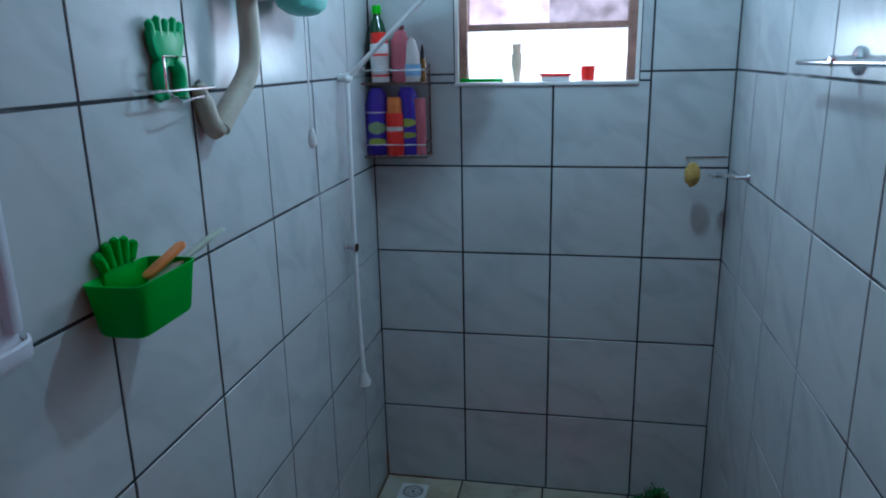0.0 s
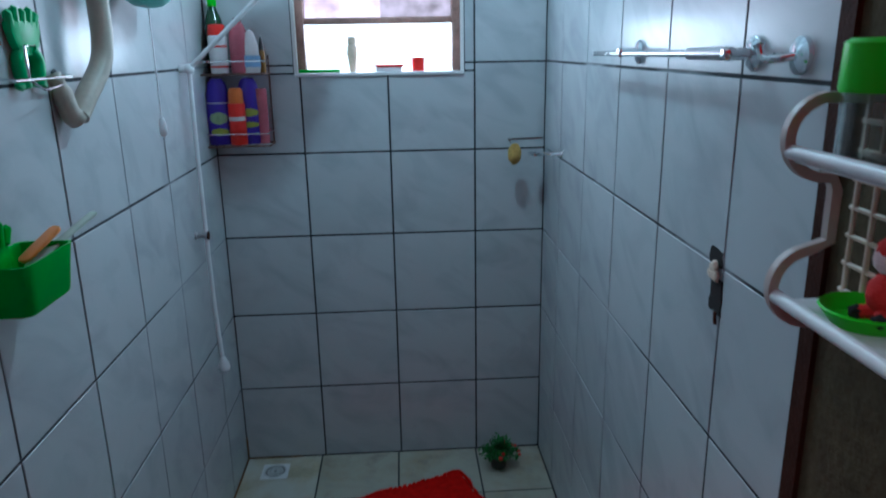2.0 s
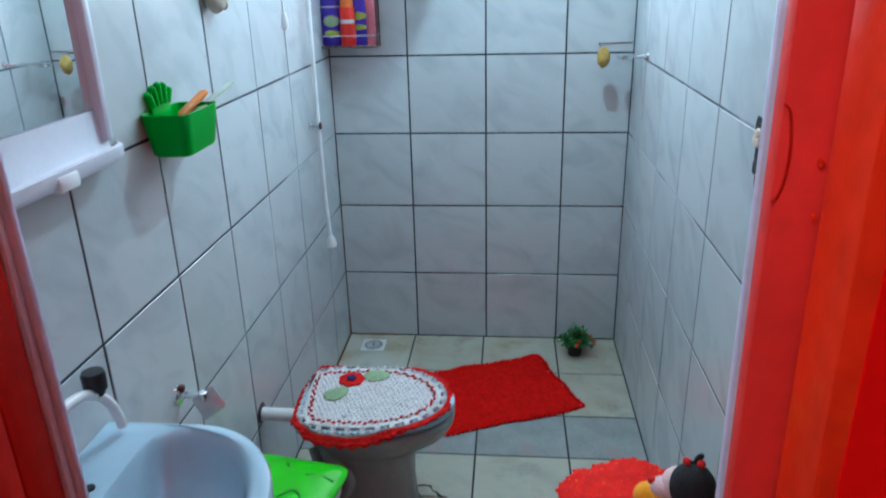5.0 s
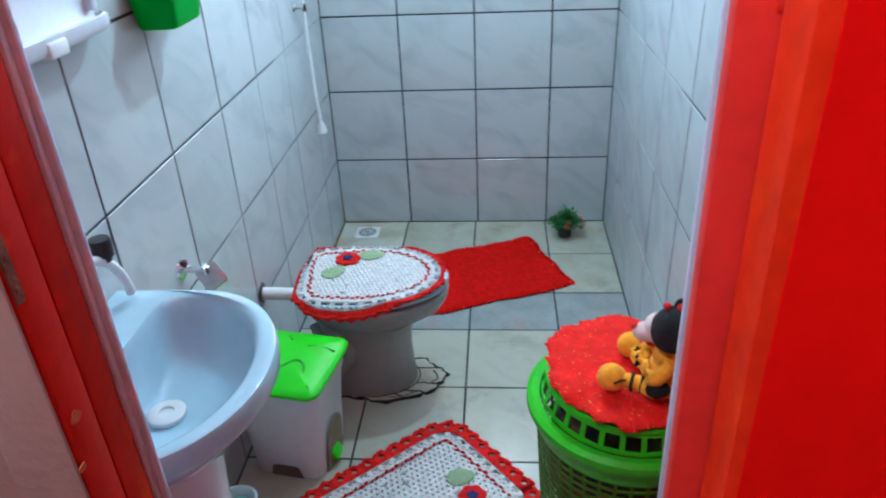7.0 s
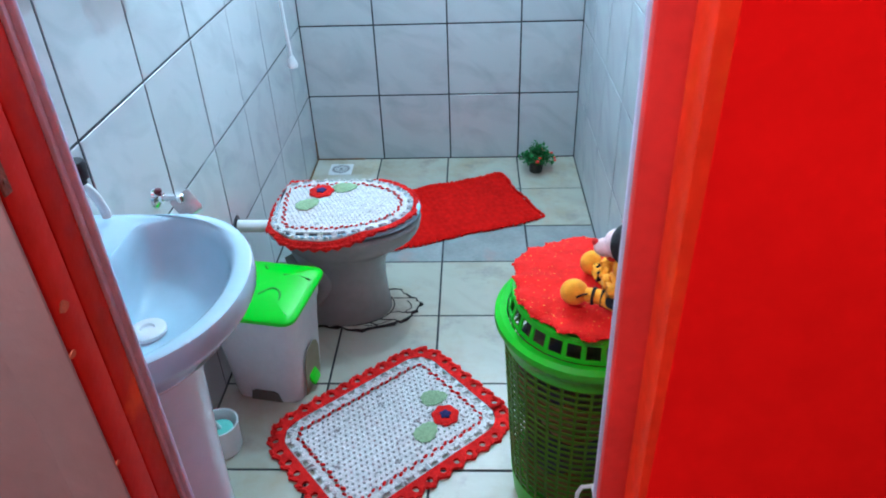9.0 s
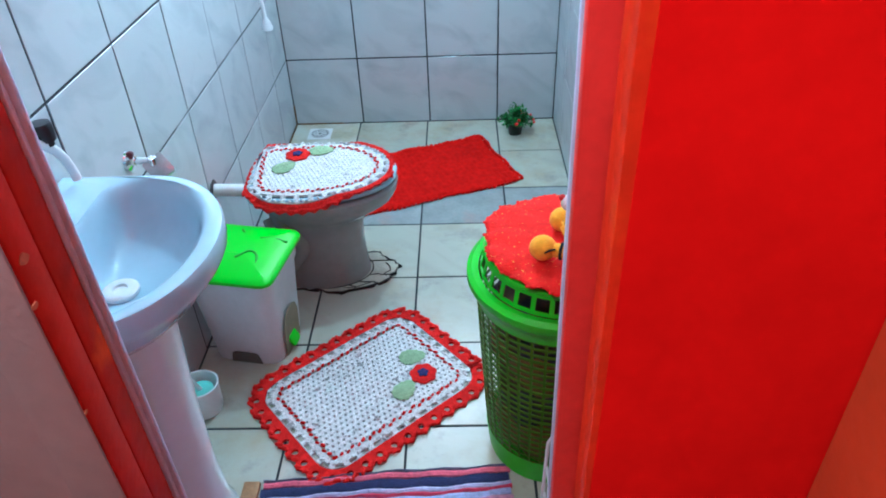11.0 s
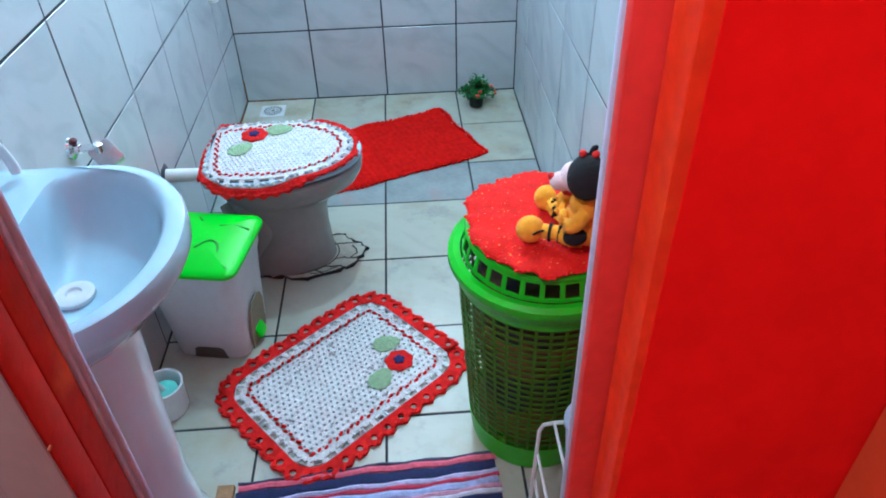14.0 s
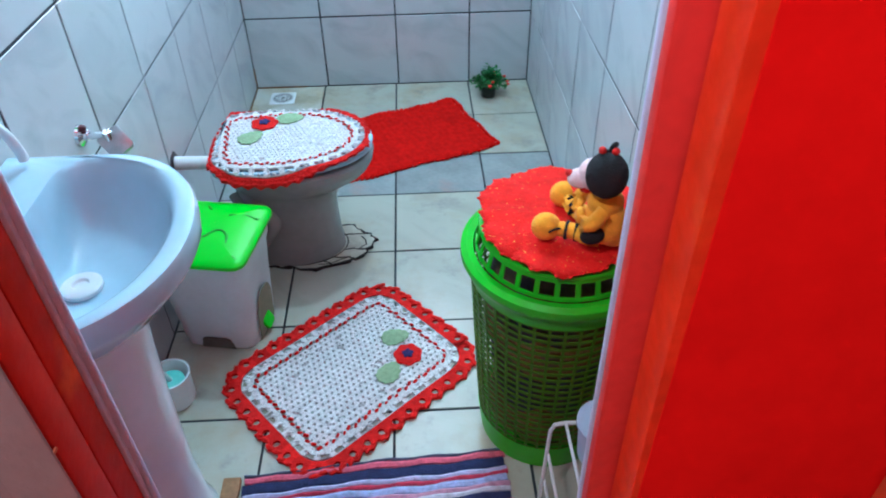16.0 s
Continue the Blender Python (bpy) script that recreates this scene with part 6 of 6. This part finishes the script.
def soap_corner():
    ob = thing("soap_holder", (XR, -0.3, 1.34), "chrome wall soap holder near the shower corner", "soap holder")
    bm = bmesh.new()
    tube(bm, [(XR, -0.31, 1.338), (XR - 0.035, -0.3, 1.335), (XR - 0.04, -0.25, 1.333), (XR - 0.06, -0.13, 1.32)], 0.006, 10)
    part("arm", bm, CHROME, ob)
    bm = bmesh.new()
    lathe(bm, [(0, 0.004), (0.03, 0.002), (0.036, 0.01), (0.033, 0.01), (0.028, 0.006), (0, 0.008)], (XR - 0.055, -0.13, 1.308), 22)
    part("dish", bm, CHROME, ob)
    bm = bmesh.new()
    lathe(bm, [(0, 0), (0.014, 0), (0.012, 0.006), (0, 0.008)], (XR, -0.31, 1.338), 18, pose(0, 0, 0, 0, -90, 0))
    part("mount", bm, CHROME, ob)
    ob = thing("wire_hanger", (0.85, -0.01, 1.357), "thin dark wire hook on the shower wall", "hook")
    bm = bmesh.new()
    tube(bm, [(0.925, -0.003, 1.36), (0.79, -0.006, 1.358), (0.785, -0.11, 1.356)], 0.0018, 6)
    part("wire", bm, RUST, ob)
    bm = bmesh.new()
    rnd = random.Random(2)
    res = blob(bm, (0.799, -0.112, 1.314), 0.0355, 0, (0.72, 0.6, 1.15), None, 3)
    for v in res["verts"]:
        v.co += Vector((rnd.uniform(-1, 1), rnd.uniform(-1, 1), rnd.uniform(-1, 1))) * 0.0022
    tagged(mesh_object("bath_sponge", bm, SPONGE), "worn yellow bath sponge hanging on a wire hook", "sponge")


soap_corner()


# ---- white wall shelf with jars over the basket ----
def wall_shelf():
    ob = thing("wall_shelf", (XR - 0.07, -2.15, 1.4), "white plastic two-tier wall shelf with looped ends", "shelf")
    y0, y1 = -2.42, -2.005
    xf = 0.806
    for ye in (y1, y0):
        bm = bmesh.new()
        # looped side: two C-shaped loops joined by a stem
        tube_pts = []
        for zc in (1.6, 1.425):
            for k in range(13):
                a = radians(100 + 160 * k / 12)
                tube_pts.append((xf + 0.045 + 0.045 * math.cos(a), zc + 0.045 * math.sin(a)))
            tube_pts += [(0.862, zc - 0.046), (0.868, zc - 0.06)] if zc > 1.5 else []
            tube_pts += [(0.868, 1.48)] if zc > 1.5 else []
        line = [(XR - 0.004, 1.642)] + tube_pts + [(XR - 0.004, 1.37)]
        rings = []
        for i, (x, z) in enumerate(line):
            a, b = Vector(line[max(i - 1, 0)]), Vector(line[min(i + 1, len(line) - 1)])
            d = (b - a).normalized()
            nx, nz = -d[1] * 0.006, d[0] * 0.006
            rings.append([bm.verts.new((x + s * nx, ye + w, z + s * nz)) for s, w in ((-1, -0.006), (1, -0.006), (1, 0.006), (-1, 0.006))])
        for p, q in zip(rings, rings[1:]):
            for k in range(4):
                bm.faces.new((p[k], p[(k + 1) % 4], q[(k + 1) % 4], q[k]))
        bm.faces.new(rings[0][::-1]), bm.faces.new(rings[-1])
        part("side", bm, SHELF_SIDE, ob, "curled white side panel coloured as in shade")
    for z in (1.585, 1.415):
        bm = bmesh.new()
        box(bm, xf + 0.008, XR - 0.002, y0 + 0.006, y1 - 0.006, z - 0.012, z - 0.004)
        part("tray", bm, WHITE_PLASTIC, ob)
        bm = bmesh.new()
        tube(bm, [(xf + 0.004, y0, z), (xf + 0.004, y1 - 0.003, z)], 0.0085, 14)
        part("front_rail", bm, WHITE_PLASTIC, ob)
    bars = [[(XR - 0.045, y1 - 0.008 - 0.033 * k, z) for z in (1.41, 1.66)] for k in range(13)]
    bars += [[(XR - 0.0445, y, 1.42 + 0.033 * k) for y in (y1, y0)] for k in range(8)]
    for ends in bars:
        bm = bmesh.new()
        tube(bm, ends, 0.0034, 6)
        part("lattice_bar", bm, CREAM, ob)
    for x, y, r, h in ((0.868, -2.06, 0.036, 0.075), (0.868, -2.15, 0.034, 0.085), (0.865, -2.245, 0.036, 0.075)):
        j = thing("storage_jar", (x, y, 1.581), "clear plastic jar with a bright green lid", "jar", "jars on the wall shelf")
        bm = bmesh.new()
        lathe(bm, [(0, 0), (r, 0), (r, h), (r - 0.002, h), (r - 0.002, 0.002), (0, 0.002)], (x, y, 1.5815), 26)
        part("jar", bm, JAR_GLASS, j)
        bm = bmesh.new()
        lathe(bm, [(r + 0.003, h - 0.004), (r + 0.004, h), (r + 0.003, h + 0.045), (r - 0.004, h + 0.05), (0, h + 0.05), ], (x, y, 1.5815), 26)
        part("lid", bm, LIME, j, "bright green lid")
    d = thing("green_dish", (0.868, -2.09, 1.411), "shallow lime green dish on the wall shelf", "dish")
    bm = bmesh.new()
    lathe(bm, [(0, 0), (0.036, 0), (0.05, 0.018), (0.048, 0.02), (0.035, 0.004), (0, 0.004)], (0.866, -2.096, 1.4115), 30)
    part("dish", bm, LIME, d)
    bm = bmesh.new()
    blob(bm, (0.865, -2.1, 1.455), 0.026, 0, (1, 1, 1.15))
    blob(bm, (0.862, -2.1, 1.5), 0.021, 1)
    blob(bm, (0.866, -2.102, 1.51), 0.0225, 0, (1.02, 1.02, 0.9))
    for dx, dy in ((-0.03, 0.012), (-0.025, -0.025)):
        tube(bm, [(0.865, -2.1, 1.435), (0.865 + dx, -2.1 + dy, 1.43)], [0.011, 0.009], 8)
        blob(bm, (0.865 + dx, -2.1 + dy, 1.43), 0.011, 2, sub=1)
    bmesh.ops.scale(bm, vec=(0.85, 0.85, 0.85), space=Matrix.Translation((-0.865, 2.1, -1.42)), verts=bm.verts)
    bmesh.ops.translate(bm, vec=(0.008, -0.012, 0.0), verts=bm.verts)
    tagged(mesh_object("doll", bm, [RED_PLUSH, PINK_PLUSH, BLACK_PLUSH]), "small red-dressed doll seated in green dish", "doll")


wall_shelf()


def wire_rack():
    ob = thing("wire_stand", (0.72, -2.29, 0), "small white wire stand beside the laundry basket", "wire stand")
    x0, x1, ya, yb = 0.662, 0.84, -2.45, -2.2
    for y in (ya, yb):
        bm = bmesh.new()
        tube(bm, [(x0 - 0.006, y, 0.0), (x0, y, 0.28), (x0 + 0.008, y, 0.3), (x0 + 0.03, y, 0.304), (x1 - 0.02, y, 0.304), (x1, y, 0.28), (x1 + 0.005, y, 0.0)], 0.0045, 8)
        part("hoop", bm, WHITE_PLASTIC, ob)
    for x, z in ((x0 + 0.03, 0.304), (x0 + 0.1, 0.304), (x1 - 0.03, 0.304), (x0, 0.1), (x1, 0.1), (x0 + 0.001, 0.2)):
        bm = bmesh.new()
        tube(bm, [(x, ya, z), (x, yb, z)], 0.0035, 8)
        part("cross_wire", bm, WHITE_PLASTIC, ob)
    j = thing("plastic_tub", (0.745, -2.28, 0.308), "pale blue plastic tub standing on the wire stand", "tub")
    bm = bmesh.new()
    lathe(bm, [(0, 0), (0.045, 0), (0.052, 0.09), (0.056, 0.092), (0.056, 0.1), (0, 0.102)], (0.745, -2.28, 0.3085), 26)
    part("tub", bm, TUB_BLUE, j)


wire_rack()

# bulbs that light the bathroom and the hall
for x, y, drop, lab in ((BULB_AT[0], BULB_AT[1], H - BULB_AT[2] - 0.1, "lit white bulb hanging from the bathroom ceiling"), (-0.15, -3.15, H - 2.7, "lit white bulb hanging in the hall")):
    ob = thing("ceiling_bulb", (x, y, H - 0.04), lab, "lamp")
    bm = bmesh.new()
    lathe(bm, [(0, 0), (0.04, 0), (0.045, -0.02), (0.006, -0.03), (0.004, 0.02 - drop), (0.018, 0.015 - drop), (0.018, -0.05 - drop), (0, -0.05 - drop)], (x, y, H), 22)
    part("holder", bm, WHITE_PLASTIC, ob)
    bm = bmesh.new()
    lathe(bm, [(0, -0.05), (0.015, -0.05), (0.018, -0.07), (0.03, -0.09), (0.028, -0.11), (0.012, -0.122), (0, -0.124)], (x, y, H - drop), 22)
    part("bulb", bm, BULB, ob, "glowing bulb").visible_shadow = False

# rusty joint where the shower floor meets the walls
RUST_JOINT = material("rust_brown_joint", (0.17, 0.085, 0.03), 0.85, vary=0.4, scale=25, bump=0.3, stain=(14, 0.5, 0.65, (0.06, 0.035, 0.02)))
for nm, pts in (("trim_west", [(XL + 0.003, -0.64, 0.002), (XL + 0.003, -0.3, 0.002), (XL + 0.003, -0.004, 0.002)]), ("trim_corner", [(XL + 0.003, -0.003, 0.002), (XL + 0.003, -0.003, 0.1)]), ("trim_north", [(XL + 0.004, -0.003, 0.002), (-0.1, -0.003, 0.002)])):
    bm = bmesh.new()
    tube(bm, pts, 0.0045, 6)
    tagged(mesh_object(nm, bm, RUST_JOINT), "rust-brown stained joint in the shower corner", "trim", kind="structure")

# ---- tiles, each a piece of its wall ----
TILE_MESH = {}


def tile_mesh(w, h, mat):
    """A glazed tile w by h in x and y, its face up, with a softened edge; the same size shares one mesh."""
    key = (round(w, 4), round(h, 4), mat.name)
    if key not in TILE_MESH:
        e = 0.0009
        v, f = [], []
        for d, z in ((0, -TK), (0, -e), (e, 0)):
            v += [(-w / 2 + d, -h / 2 + d, z), (w / 2 - d, -h / 2 + d, z), (w / 2 - d, h / 2 - d, z), (-w / 2 + d, h / 2 - d, z)]
        for r in (0, 4):
            f += [(r + i, r + (i + 1) % 4, r + 4 + (i + 1) % 4, r + 4 + i) for i in range(4)]
        f.append((8, 9, 10, 11))
        me = bpy.data.meshes.new("tile")
        me.from_pydata(v, [], f)
        me.materials.append(mat)
        TILE_MESH[key] = me
    return TILE_MESH[key]


tile_rnd = random.Random(77)


def lay(parent, mat, us, vs, place, hole=None):
    """Tiles between the joint lines us and vs; place(u, v) gives the pose of a tile's middle; hole: a rectangle left out."""
    g = GROUT / 2
    for u0, u1 in zip(us, us[1:]):
        for v0, v1 in zip(vs, vs[1:]):
            rects = [(u0, u1, v0, v1)]
            if hole and u0 < hole[1] and u1 > hole[0] and v0 < hole[3] and v1 > hole[2]:
                rects = []
                if v0 < hole[2]:
                    rects.append((u0, u1, v0, hole[2]))
                if v1 > hole[3]:
                    rects.append((u0, u1, hole[3], v1))
                a, b = max(v0, hole[2]), min(v1, hole[3])
                if u0 < hole[0]:
                    rects.append((u0, hole[0], a, b))
                if u1 > hole[1]:
                    rects.append((hole[1], u1, a, b))
            for a, b, c, d in rects:
                w, h = b - a - GROUT, d - c - GROUT
                if w < 0.012 or h < 0.012:
                    continue
                ob = new("tile", tile_mesh(w, h, mat))
                ob.parent = parent
                ob.matrix_parent_inverse = parent.matrix_world.inverted()
                ob.matrix_basis = place((a + b) / 2, (c + d) / 2) @ pose(0, 0, tile_rnd.uniform(-0.0006, 0.0006), tile_rnd.uniform(-0.1, 0.1), tile_rnd.uniform(-0.1, 0.1), 0)


zs = [0.33 * k for k in range(10)] + [H]
lay(wall_north, WALL_TILE, [XL, 0.0, 0.33, 0.66, XR], zs, lambda u, v: pose(u, 0, v, 90, 0, 0), WIN)
lay(wall_west, WALL_TILE, [YF] + [-0.925 - T * k for k in range(4, -3, -1)] + [0.0], zs, lambda u, v: pose(XL, u, v, 90, 0, 90))
lay(wall_east, WALL_TILE, [-1.868] + [-0.945 - T * k for k in range(2, -3, -1)] + [0.0], zs, lambda u, v: pose(XR, u, v, 90, 0, -90))
lay(floor, FLOOR_TILE, [XL, -0.014, 0.318, 0.655, XR], [-2.6, -2.246, -1.913, -1.58, -1.244, -0.91, -0.648, -0.325, 0.0], lambda u, v: pose(u, v, 0))

strip_tile = material("grey_blue_strip_glaze", (0.3, 0.315, 0.31), 0.25, vary=0.16, scale=9, stain=(4.2, 0.6, 0.75, (0.36, 0.22, 0.2)))
stained = material("rust_stained_floor_glaze", (0.46, 0.4, 0.28), 0.3, vary=0.25, scale=8, stain=(5, 0.42, 0.6, (0.52, 0.51, 0.45)))
for ob in floor.children:
    if ob.matrix_basis.translation.x < -0.05 and ob.matrix_basis.translation.y > -0.34:
        ob.data = ob.data.copy()
        ob.data.materials[0] = stained
    if -0.91 < ob.matrix_basis.translation.y < -0.648:
        ob.data = ob.data.copy()
        ob.data.materials[0] = strip_tile
